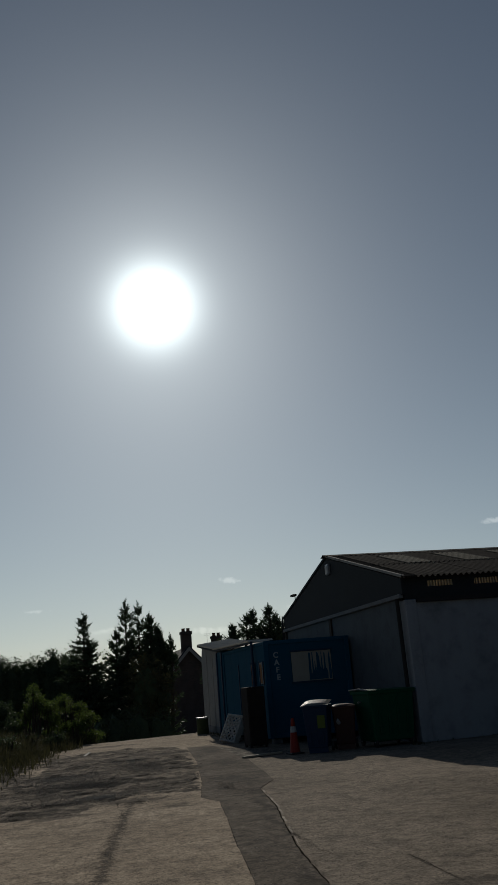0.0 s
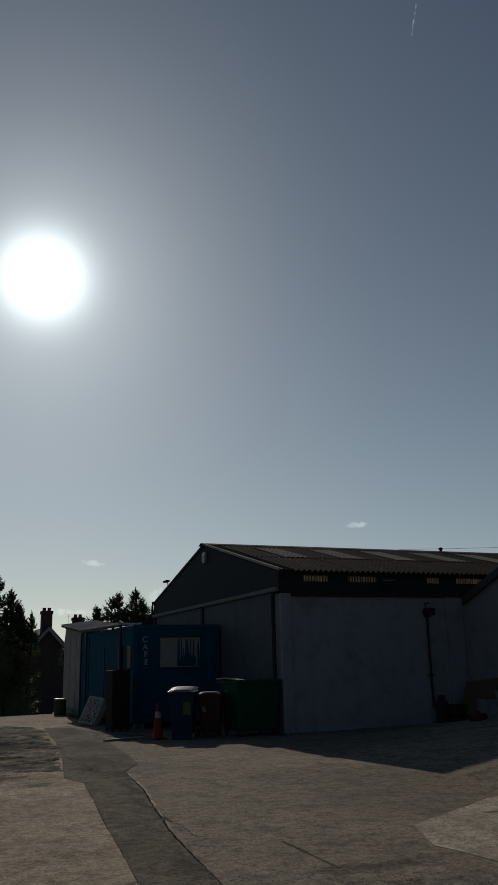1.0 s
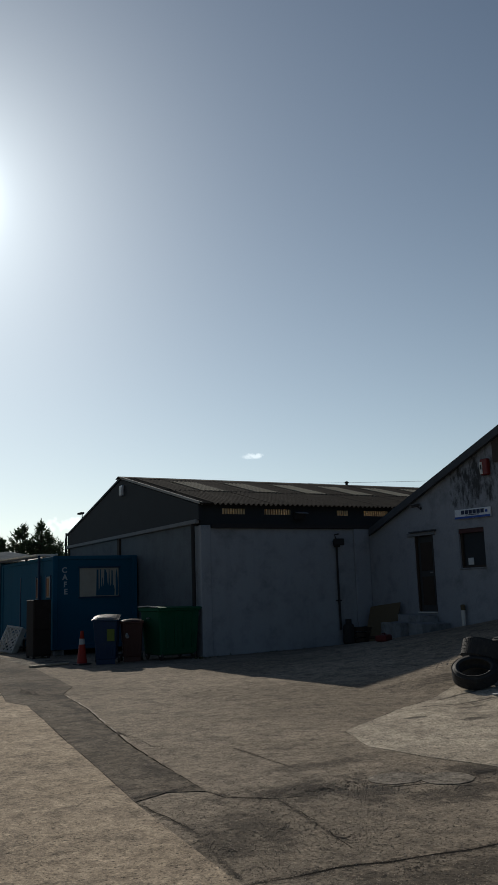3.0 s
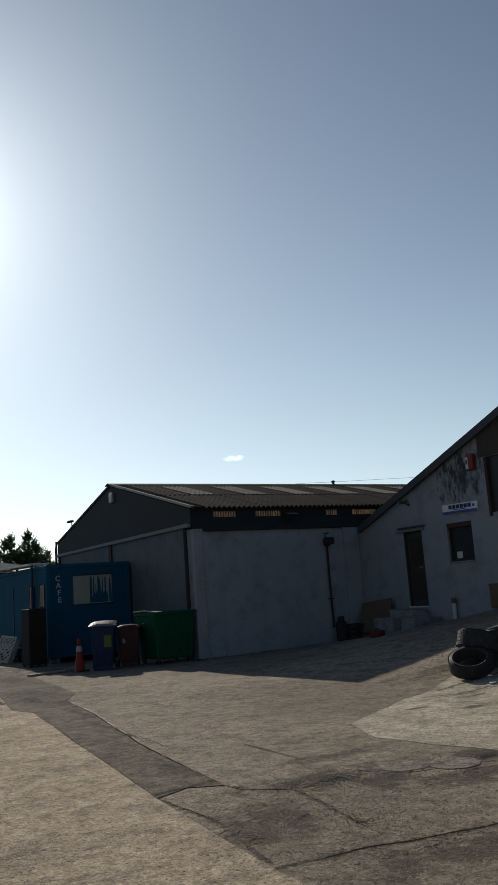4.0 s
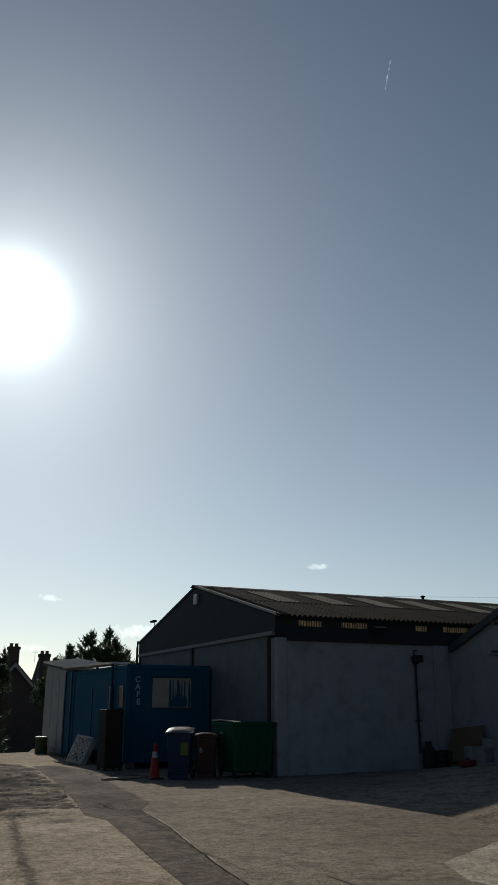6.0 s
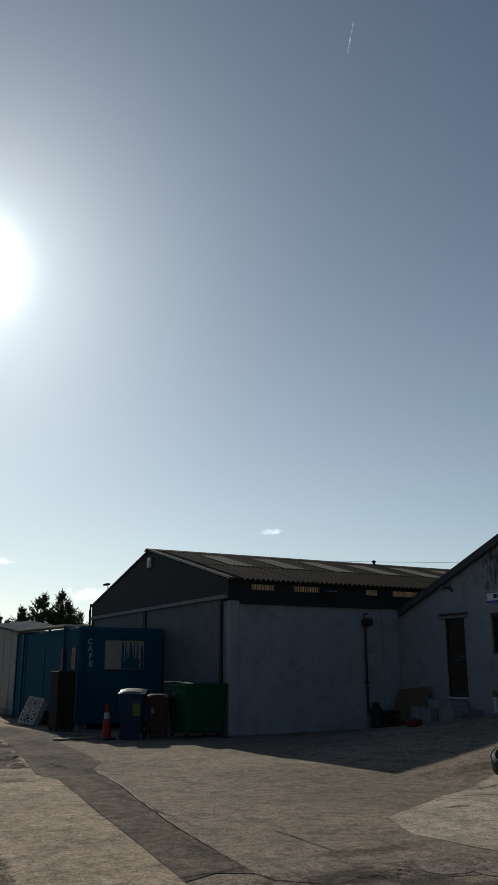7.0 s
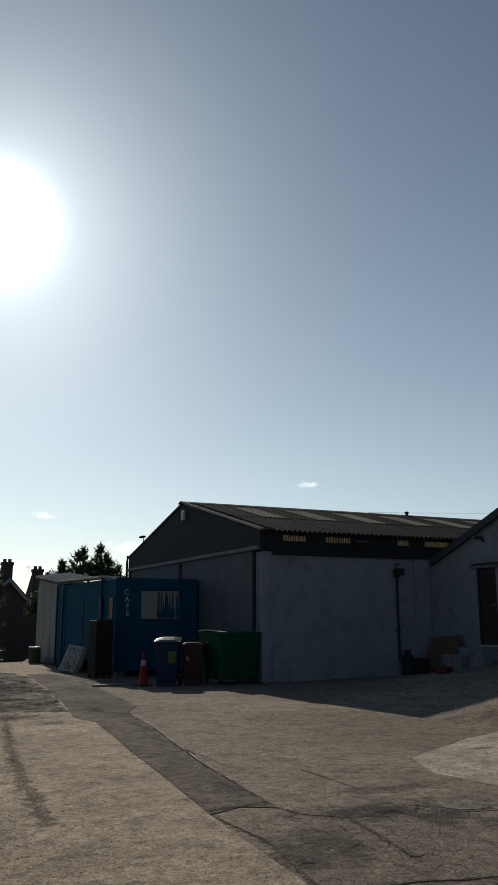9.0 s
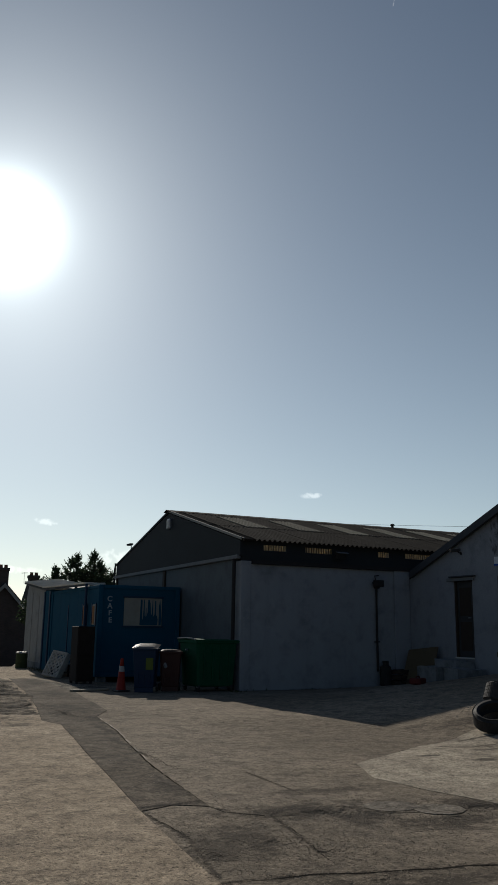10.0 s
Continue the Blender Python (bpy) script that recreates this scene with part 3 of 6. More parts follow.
def letters(name, text, size, mat, parent, m, depth=0.004):
    cu = bpy.data.curves.new(name, "FONT")
    cu.body, cu.size, cu.extrude, cu.align_x, cu.align_y = text, size, depth, "CENTER", "CENTER"
    cu.offset = 0.006
    tmp = bpy.data.objects.new(name, cu)
    scene.collection.objects.link(tmp)
    dg = bpy.context.evaluated_depsgraph_get()
    me = bpy.data.meshes.new_from_object(tmp.evaluated_get(dg))
    bpy.data.objects.remove(tmp)
    me.materials.clear()
    me.materials.append(mat)
    ob = new(name, me)
    ob.parent = parent
    ob.matrix_local = m
    return ob


# ---- ground ----
def ground_z(x, y):
    """Level yard that climbs to the garage on one side and drops past the brow."""
    rise = 0.108 * max(0.0, x - 8.1) + 0.055 * max(0.0, min(4.0, x - 10.6))
    k = max(0.0, min(1.0, (x - 7.7) / 1.0))
    rise = min(0.95, rise) * k * k * (3 - 2 * k)
    fade = max(0.0, min(1.0, 1 - 0.16 * (y - 13)))
    z = rise * fade
    z += 0.05 * math.exp(-((x - 7.0) / 1.2) ** 2 - ((y - 12.6) / 2.0) ** 2)
    if x < 6.7:
        z -= 0.25 * max(0.0, min(9.0, y - 31.8 - 0.25 * max(0.0, x - 3))) * min(1.0, (6.7 - x) / 0.3)
    elif y > 35:
        z -= 0.2 * min(10.0, y - 35)
    bank = max(0.0, min(1.0, (0.8 - x + 0.05 * (y - 22)) / 2.5))
    z += 0.35 * bank * max(0.0, min(1.0, (y - 17) / 5)) * max(0.0, min(1.0, (34 - y) / 2))
    if -6 < x < 18 and 0 < y < 34:
        z += 0.012 * noise.noise(Vector((x * 0.6, y * 0.6, 0))) 
    return z


def axis_steps(a, b, step, far):
    mid = [a + step * i for i in range(int((b - a) / step) + 1)]
    return [-far, -far / 4, -120, -50, -25] + [v for v in mid if v > -25] + [b + 15, b + 40, far / 4, far]


def build_ground():
    xs, ys = axis_steps(-8.0, 18.0, 0.25, 2500.0), axis_steps(-4.0, 36.0, 0.25, 2500.0)
    verts = [(x, y, ground_z(x, y)) for y in ys for x in xs]
    n = len(xs)
    faces = [(j * n + i, j * n + i + 1, (j + 1) * n + i + 1, (j + 1) * n + i) for j in range(len(ys) - 1) for i in range(n - 1)]
    me = bpy.data.meshes.new("ground")
    me.from_pydata(verts, [], faces)
    me.materials.append(CONCRETE)
    me.polygons.foreach_set("use_smooth", [True] * len(me.polygons))
    return tagged(new("ground", me), "worn buff concrete yard with stains and grit", "ground", kind="structure")


ground = build_ground()


def outline(pts, wobble, step=0.12):
    out = []
    n = len(pts)
    for i in range(n):
        a, b = Vector(pts[i]), Vector(pts[(i + 1) % n])
        k = max(1, min(60, int((b - a).length / step)))
        d = (b - a).normalized()
        side = Vector((-d.y, d.x))
        for j in range(k):
            p = a.lerp(b, j / k)
            w = wobble * (noise.noise(Vector((p.x * 1.7, p.y * 1.7, 7))) + 0.6 * noise.noise(Vector((p.x * 6, p.y * 6, 2))))
            out.append(p + side * w)
    return out


def sheet(name, pts, lift, mat, label, wobble=0.05, step=0.12, kind="structure", category="paving"):
    """A thin laid surface with its own broken edge, draped on the ground."""
    rim = outline(pts, wobble, step)
    bm = bmesh.new()
    vs = [bm.verts.new((p.x, p.y, 0)) for p in rim]
    f = bm.faces.new(vs)
    bmesh.ops.triangulate(bm, faces=[f])
    for _ in range(3):
        long = [e for e in bm.edges if e.calc_length() > 0.8]
        if long:
            bmesh.ops.subdivide_edges(bm, edges=long, cuts=1)
            bmesh.ops.triangulate(bm, faces=[q for q in bm.faces if len(q.verts) > 3])
    for v in bm.verts:
        v.co.z = ground_z(v.co.x, v.co.y) + lift
    edge = [e for e in bm.edges if e.is_boundary]
    ext = bmesh.ops.extrude_edge_only(bm, edges=edge)
    for v in [g for g in ext["geom"] if isinstance(g, bmesh.types.BMVert)]:
        v.co.z -= lift + 0.03
    ob = obj(name, bm, mat)
    return tagged(ob, label, category, kind=kind)


def ribbon(name, pts, width, lift, mat, parent, wander=0.045, gaps=-0.5):
    """A crack: a narrow uneven strip of dirt along a line."""
    line = []
    for a, b in zip(pts, pts[1:]):
        a, b = Vector(a), Vector(b)
        k = max(2, int((b - a).length / 0.07))
        line += [a.lerp(b, j / k) for j in range(k)]
    line.append(Vector(pts[-1]))
    bm = bmesh.new()
    rows = []
    for i, p in enumerate(line):
        d = (line[min(i + 1, len(line) - 1)] - line[max(i - 1, 0)]).normalized()
        s = Vector((-d.y, d.x))
        q = p + s * wander * noise.noise(Vector((p.x * 4, p.y * 4, 5)))
        w = width * (0.55 + 0.9 * abs(noise.noise(Vector((p.x * 5, p.y * 5, 9))))) * min(1, 0.15 + 4 * min(i, len(line) - 1 - i) / len(line))
        rows.append([bm.verts.new((c.x, c.y, ground_z(c.x, c.y) + lift)) for c in (q - s * w / 2, q + s * w / 2)])
    for p, q in zip(rows, rows[1:]):
        if noise.noise(p[0].co * 3.1) > gaps:
            bm.faces.new((p[0], p[1], q[1], q[0]))
    return part(name, bm, mat, parent)


# paved areas: a pale slab, older tarmac towards the brow, the darker trench strip, a rough slab by the garage
sheet("concrete_slab", [(2.67, 6.31), (2.94, 8.43), (3.02, 9.19), (3.26, 10.9), (3.5, 12.8), (3.34, 13.42), (3.72, 15.7), (4.3, 20.0), (4.79, 24.6), (5.4, 25.2), (6.2, 25.6), (6.45, 31.8),
                        (3.0, 31.6), (0.9, 31.3), (0.3, 26.5), (-1.0, 21.0), (-3.5, 15.0), (-5.5, 10.0), (-5.5, -3.5), (0.5, -3.5), (2.3, -3.0), (2.45, 4.1)], 0.004, CONCRETE_PALE,
      "pale worn concrete slab with broken tarmac towards the brow", 0.008)


def broken_surface(name, rim, lift, mat, label, step=0.07):
    """Old surfacing broken into low plates and hollows, on a fine grid inside a ragged outline."""
    x0, x1, y0, y1 = min(p[0] for p in rim), max(p[0] for p in rim), min(p[1] for p in rim), max(p[1] for p in rim)

    def inside(x, y):
        x += 0.35 * noise.noise(Vector((x * 0.9, y * 0.9, 3))) + 0.12 * noise.noise(Vector((x * 4, y * 4, 5)))
        odd = False
        for (ax, ay), (bx, by) in zip(rim, rim[1:] + rim[:1]):
            if (ay > y) != (by > y) and x < ax + (y - ay) * (bx - ax) / (by - ay):
                odd = not odd
        return odd

    def height(x, y):
        n = noise.noise(Vector((x * 0.9, y * 1.1, 1))) + 0.6 * noise.noise(Vector((x * 2.6, y * 2.8, 2)))
        k = n * 2.6
        plate = math.floor(k) + min(1.0, max(0.0, (k - math.floor(k) - 0.8) / 0.2))
        return lift + 0.024 * max(-0.2, plate) + 0.014 * abs(noise.noise(Vector((x * 5, y * 5, 4))))

    nx, ny = int((x1 - x0) / step), int((y1 - y0) / step)
    index, verts, faces = {}, [], []

    def at(i, j):
        if (i, j) not in index:
            x, y = x0 + i * step, y0 + j * step
            index[i, j] = len(verts)
            verts.append((x, y, ground_z(x, y) + height(x, y)))
        return index[i, j]

    for i in range(nx):
        for j in range(ny):
            if inside(x0 + (i + 0.5) * step, y0 + (j + 0.5) * step):
                faces.append((at(i, j), at(i + 1, j), at(i + 1, j + 1), at(i, j + 1)))
    # the rim is worn down to the ground
    uses = collections.Counter(k for f in faces for k in f)
    verts = [v if uses[k] == 4 else (v[0], v[1], ground_z(v[0], v[1]) + 0.003) for k, v in enumerate(verts)]
    me = bpy.data.meshes.new(name)
    me.from_pydata(verts, [], faces)
    me.materials.append(mat)
    return tagged(new(name, me), label, "paving", kind="structure")


broken_surface("broken_tarmac", [(3.44, 14.3), (3.72, 15.9), (4.26, 20.0), (4.7, 24.4), (4.5, 26.0), (3.4, 27.0), (2.2, 26.6), (0.7, 26.0), (-0.6, 22.0), (-2.2, 17.5), (-2.0, 13.6), (0.4, 13.1), (1.3, 13.0), (1.7, 13.9), (2.6, 14.7)],
               0.009, BROKEN, "broken dark tarmac with gravelly pale patches")
sheet("trench_strip", [(2.67, 6.31), (2.94, 8.43), (3.02, 9.19), (3.26, 10.9), (3.5, 12.8), (3.34, 13.42), (3.72, 15.7), (4.3, 20.0), (4.79, 24.9), (5.5, 24.5),
                       (5.32, 19.3), (4.95, 16.0), (4.78, 14.7), (4.31, 13.72), (4.05, 11.6), (3.75, 10.0), (3.6, 9.11), (3.53, 8.7), (3.36, 7.3),
                       (3.26, 6.29), (3.0, 6.45)], 0.006, ASPHALT, "dark asphalt trench patch running across the yard", 0.008, 0.1)
sheet("rough_slab", [(5.73, 7.87), (7.29, 8.84), (8.9, 9.62), (10.5, 9.5), (14.2, 8.6), (14.2, 4.0), (9.0, 4.2), (5.75, 5.2), (5.5, 6.2), (5.38, 7.0)],
      0.004, CONCRETE_ROUGH, "pale weathered concrete slab with flaked surface", 0.025)
sheet("gravel_strip", [(5.45, 24.3), (5.75, 22.5), (6.6, 20.3), (6.5, 19.9), (5.35, 19.4), (5.3, 20.5)], 0.005, GRAVELLY, "loose stony gravel beside the containers", 0.08)
for k, (cx, cy, rx, ry) in enumerate(((4.72, 5.72, 0.25, 0.2), (5.03, 5.46, 0.22, 0.2))):
    sheet("filled_patch", [(cx + rx * math.cos(a), cy + ry * math.sin(a)) for a in [i * math.pi / 9 for i in range(18)]], 0.004 + 0.002 * k, PATCHED,
          "rounded concrete repair in the tarmac", 0.03, 0.05)

for pts, w in (([(3.26, 6.29), (3.3, 6.05), (3.41, 5.91), (3.61, 5.73), (3.9, 5.66)], 0.022), (CRACK_LINE, 0.02), ([(2.67, 6.31), (2.7, 5.8), (2.7, 5.3)], 0.008),
               ([(3.58, 5.68), (3.5, 5.1), (3.37, 4.58), (3.3, 4.25)], 0.008), ([(4.33, 7.82), (4.3, 6.93)], 0.008),
               ([(5.73, 7.87), (6.41, 8.29), (7.3, 8.85), (8.9, 9.62)], 0.022), ([(4.42, 5.67), (4.55, 5.50), (4.81, 5.43), (4.93, 5.52)], 0.02),
               ([(-0.8, 17.0), (0.2, 17.4), (0.55, 20.0), (1.0, 23.0)], 0.05)):
    ribbon("crack", pts, w, 0.0022, CRACK, ground, 0.03)
ribbon("crack", [(6.6, 8.65), (8.2, 8.5), (9.6, 8.3)], 0.02, 0.0066, CRACK, ground, 0.03)
STRIP_RIGHT = [(3.26, 6.29), (3.36, 7.3), (3.53, 8.7), (3.6, 9.11), (3.75, 10.0), (4.05, 11.6), (4.31, 13.72)]
STRIP_LEFT = [(2.67, 6.31), (2.94, 8.43), (3.02, 9.19), (3.26, 10.9), (3.5, 12.8), (3.34, 13.42), (3.72, 15.7), (4.3, 20.0)]
ribbon("joint", STRIP_RIGHT, 0.022, 0.0084, CRACK, ground, 0.012)
ribbon("joint", STRIP_LEFT, 0.010, 0.0084, CRACK, ground, 0.006, -0.1)
# narrow pale line beside the strip's right edge
ribbon("pale_edge", [(x + 0.028, y) for x, y in STRIP_RIGHT[2:]] + [(4.5, 13.95)], 0.04, 0.003, LIP, ground, 0.012, -0.15)


def scatter_stones(name, spots, mat, label, seed):
    """Loose stones of all sizes as one object."""
    rnd = random.Random(seed)
    verts, faces = [], []
    for (x0, y0, rx, ry, count, big) in spots:
        for _ in range(count):
            a, r = rnd.uniform(0, 2 * math.pi), 0.55 * abs(rnd.gauss(0, 1))
            x, y = x0 + rx * r * math.cos(a), y0 + ry * r * math.sin(a)
            s = 0.6 * big * (0.3 + 0.7 * rnd.random() ** 3)
            z = ground_z(x, y) + (0.034 if 13.2 < y < 27 and x < 4.5 else 0.009)
            k = len(verts)
            t = rnd.uniform(0, 6.28)
            for i in range(5):
                q = t + i * 1.2566 + rnd.uniform(-0.3, 0.3)
                verts.append((x + s * math.cos(q), y + s * math.sin(q), z - 0.01))
            for i in range(5):
                q = t + i * 1.2566 + rnd.uniform(-0.3, 0.3)
                verts.append((x + 0.6 * s * math.cos(q), y + 0.6 * s * math.sin(q), z - 0.006 + s * rnd.uniform(0.2, 0.5)))
            faces += [(k + i, k + (i + 1) % 5, k + 5 + (i + 1) % 5, k + 5 + i) for i in range(5)] + [tuple(k + 5 + i for i in range(5))]
    me = bpy.data.meshes.new(name)
    me.from_pydata(verts, [], faces)
    me.materials.append(mat)
    return tagged(new(name, me), label, "gravel", kind="stuff")


scatter_stones("loose_grit", [(1.72, 9.6, 0.12, 1.4, 260, 0.016), (2.1, 12.4, 0.14, 1.4, 260, 0.02), (1.9, 6.2, 2.2, 2.6, 900, 0.011), (5.0, 5.2, 1.8, 1.4, 1200, 0.011), (4.6, 9.0, 3.0, 3.0, 350, 0.012), (4.05, 5.8, 0.9, 0.5, 500, 0.013), (7.6, 7.2, 1.8, 1.2, 700, 0.010), (4.6, 5.5, 1.3, 0.7, 500, 0.011), (3.4, 4.6, 1.4, 1.3, 900, 0.009), (1.0, 6.5, 2.6, 3.0, 1300, 0.008), (2.4, 13.6, 1.3, 1.2, 400, 0.02),
                              (1.6, 16.8, 2.2, 2.4, 1300, 0.024), (3.4, 9.0, 0.5, 3.0, 400, 0.013), (6.3, 5.6, 1.3, 0.8, 500, 0.010),
                              (6.5, 12.0, 3.0, 4.5, 260, 0.013), (1.3, 9.5, 1.6, 4.0, 200, 0.013), (3.6, 10.0, 0.5, 3.2, 260, 0.011), (3.2, 20.0, 2.2, 4.0, 1000, 0.028)], STONE, "scattered loose grit and small stones", 4)


def grit_field(name, fields, mat, label, seed):
    """Grit strewn unevenly over wide stretches. fields: x0, x1, y0, y1, tries, size."""
    rnd = random.Random(seed)
    verts, faces = [], []
    for x0, x1, y0, y1, tries, size in fields:
        for _ in range(tries):
            x, y = rnd.uniform(x0, x1), rnd.uniform(y0, y1)
            n = noise.noise(Vector((x * 0.9, y * 0.9, 11))) + 0.6 * noise.noise(Vector((x * 3.1, y * 3.1, 12)))
            if n + rnd.uniform(-0.5, 0.5) < 0.0:
                continue
            s = size * (0.35 + 0.65 * rnd.random() ** 4)
            z, t, k = ground_z(x, y) + 0.004, rnd.uniform(0, 6.28), len(verts)
            for ring, (r, h) in enumerate(((1.0, 0.0), (0.7, 0.6))):
                for i in range(4):
                    q = t + i * 1.571 + rnd.uniform(-0.4, 0.4)
                    verts.append((x + s * r * math.cos(q), y + s * r * math.sin(q), z + s * h * rnd.uniform(0.7, 1.1)))
            faces += [(k + i, k + (i + 1) % 4, k + 4 + (i + 1) % 4, k + 4 + i) for i in range(4)] + [(k + 4, k + 5, k + 6, k + 7)]
    me = bpy.data.meshes.new(name)
    me.from_pydata(verts, [], faces)
    me.materials.append(mat)
    return tagged(new(name, me), label, "grit", kind="stuff")


grit_field("fine_grit", [(-0.6, 6.5, 3.0, 7.0, 30000, 0.0065), (-1.0, 9.0, 7.0, 11.5, 7000, 0.009), (-1.5, 11.0, 11.5, 17.5, 900, 0.014)],
           plain("yard_grit", (0.36, 0.31, 0.25), 1.0, vary=0.6, scale=3.0, dirty=0.3, spec=0.02), "fine grit strewn over the worn yard", 14)
CRUMB = plain("tarmac_crumb", (0.15, 0.13, 0.108), 1.0, vary=0.6, scale=3.0, dirty=0.2, spec=0.02)
scatter_stones("tarmac_crumbs", [(4.0, 5.75, 1.0, 0.6, 500, 0.012), (5.4, 5.45, 0.9, 0.35, 1200, 0.010), (2.7, 4.8, 0.5, 0.8, 450, 0.009), (3.4, 3.9, 1.3, 0.3, 500, 0.008), (3.2, 5.0, 1.6, 1.4, 900, 0.009), (1.2, 6.0, 1.8, 2.2, 500, 0.010), (3.6, 9.5, 2.6, 3.0, 160, 0.012), (3.7, 9.6, 0.10, 2.6, 400, 0.013),
                                 (1.2, 14.4, 1.6, 0.7, 700, 0.026), (2.0, 16.8, 1.8, 1.8, 1200, 0.03), (3.9, 14.2, 0.4, 1.2, 250, 0.02)], CRUMB, "dark crumbs of broken tarmac", 6)
scatter_stones("gravel", [(1.9, 14.7, 0.8, 0.45, 900, 0.03), (1.2, 18.5, 2.6, 3.6, 1900, 0.03), (3.0, 22.0, 1.6, 3.0, 900, 0.03), (4.4, 5.6, 0.9, 0.6, 350, 0.012), (1.8, 16.0, 2.0, 1.6, 260, 0.03), (5.8, 21.4, 0.45, 1.9, 700, 0.035), (5.9, 20.0, 0.5, 0.35, 250, 0.03), (10.6, 11.0, 1.6, 0.9, 300, 0.03)],
               plain("pale_gravel", (0.26, 0.235, 0.195), 0.9, vary=0.5, scale=3.0), "pale angular gravel", 8)


# ---- main shed ----
GX, WY, EY, RY, NY = 9.233, 18.775, 18.63, 24.134, 29.64
EZ, RZ, LONG = 3.70, 5.04, 25.0
PITCH = math.atan2(RZ - EZ, RY - EY)


def build_shed():
    shed = empty("warehouse", pose(GX, WY, 0), "low dark gabled shed with white block wall and corrugated roof", "warehouse")
    inv = Matrix.Translation((-GX, -WY, 0))

    def put(name, bm, mat, label=""):
        bmesh.ops.transform(bm, matrix=inv, verts=bm.verts)
        return part(name, bm, mat, shed, label)

    # block wall along the yard with a pier at the corner
    put("block_wall", box((GX + 0.30, WY, -0.3), (14.385, WY + 0.22, 3.12), 0.012), WHITE_WALL, "grey-white painted block wall")
    put("corner_pier", box((GX + 0.02, WY - 0.025, -0.3), (GX + 0.31, WY + 0.35, 3.19), 0.02, 2), WHITE_WALL)
    put("end_pier", box((13.87, WY - 0.06, -0.3), (14.38, WY - 0.002, 3.14), 0.02, 2), STAINED_WALL)
    put("gutter", prism([(WY - 0.10, 3.12), (WY - 0.10, 3.22), (WY - 0.085, 3.22), (WY - 0.085, 3.135), (WY + 0.03, 3.135), (WY + 0.03, 3.22), (WY + 0.045, 3.22), (WY + 0.045, 3.12)],
                        "x", GX + 0.32, 14.38), BLACK_PAINT, "black gutter along the wall top")
    put("upper_cladding", box((GX + 0.06, WY + 0.06, 3.14), (LONG, WY + 0.10, 3.48)), CLAD_DARK)
    put("upper_cladding", box((GX + 0.06, WY + 0.06, 3.625), (LONG, WY + 0.10, 3.73)), CLAD_DARK)
    spans = [(9.91, 10.58), (11.15, 11.96), (13.42, 13.8), (14.32, 15.2)]
    edge = GX + 0.06
    for a, b in spans + [(LONG, LONG)]:
        if a > edge + 0.01:
            put("upper_cladding", box((edge, WY + 0.06, 3.48), (a, WY + 0.10, 3.625)), CLAD_DARK)
        edge = b
    for a, b in spans:
        bm = corrugated(b - a, 0.155, 0.075, 0.022, 0.004, 6)
        bmesh.ops.transform(bm, matrix=Matrix.Translation((a, WY + 0.085, 3.475)) @ Matrix.Rotation(radians(90), 4, "X"), verts=bm.verts)
        put("translucent_panel", bm, GLOW_SHEET, "glowing yellowish corrugated translucent panel")
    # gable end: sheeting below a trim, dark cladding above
    put("lower_sheeting", box((GX, WY + 0.36, -0.2), (GX + 0.12, NY, 3.24)), GABLE_WALL, "grey-white sheeted lower wall, darkened for its shadow")
    put("gable_cladding", prism([(WY - 0.05, 3.31), (NY, 3.31), (NY, EZ - 0.02), (RY, RZ - 0.03), (WY - 0.05, EZ - 0.01)], "x", GX - 0.03, GX + 0.05), CLAD_DARK,
        "dark weathered gable cladding")
    put("belt_trim", box((GX - 0.09, WY + 0.02, 3.235), (GX + 0.02, NY + 0.05, 3.335), 0.01), TRIM_GREY, "pale grey horizontal trim")
    for y, w in ((24.38, 0.09), (29.5, 0.07)):
        put("post", box((GX - 0.05, y - w, -0.1), (GX - 0.001, y + w, 3.235)), DARK_WOOD)
    put("downpipe", tube([(GX - 0.07, 19.0, 3.23), (GX - 0.07, 19.0, 0.02)], 0.05, 10), BLACK_PAINT, "black downpipe at the corner")
    put("downpipe", tube([(GX - 0.05, NY + 0.06, 3.8), (GX - 0.07, NY + 0.06, 3.55), (GX - 0.05, NY + 0.04, 0.0)], 0.045, 8), BLACK_PAINT)
    put("far_wall", box((GX + 0.13, NY - 0.2, -0.3), (LONG, NY - 0.02, 3.7)), GABLE_WALL)
    put("end_wall", prism([(WY + 0.4, -0.3), (NY - 0.3, -0.3), (NY - 0.3, 3.6), (RY, 4.95), (WY + 0.4, 3.6)], "x", LONG - 0.2, LONG), GABLE_WALL)
    put("rear_block_wall", box((14.80, WY + 0.01, -0.3), (LONG, WY + 0.2, 3.12)), WHITE_WALL)
    # verge strips, ridge capping, eave gutter
    for s in (-1, 1):
        run = EY if s < 0 else NY + 0.02
        ln = math.hypot(run - RY, (abs(run - RY)) * math.tan(PITCH))
        for k, off in enumerate((0.0, 0.075)):
            bm = box((GX - 0.06 + off, 0, -0.04 - 0.02 * k), (GX - 0.02 + off, ln, 0.03 - 0.02 * k), 0.006)
            bmesh.ops.transform(bm, matrix=Matrix.Translation((0, RY, RZ + 0.04)) @ Matrix.Rotation(math.pi if s < 0 else 0, 4, "Z") @ Matrix.Rotation(-PITCH, 4, "X"), verts=bm.verts)
            if s < 0:
                bmesh.ops.transform(bm, matrix=Matrix.Translation((2 * GX - 0.08 + 2 * off, 0, 0)), verts=bm.verts)
            put("verge_strip", bm, VERGE if s < 0 else BARGE)
    n = 26
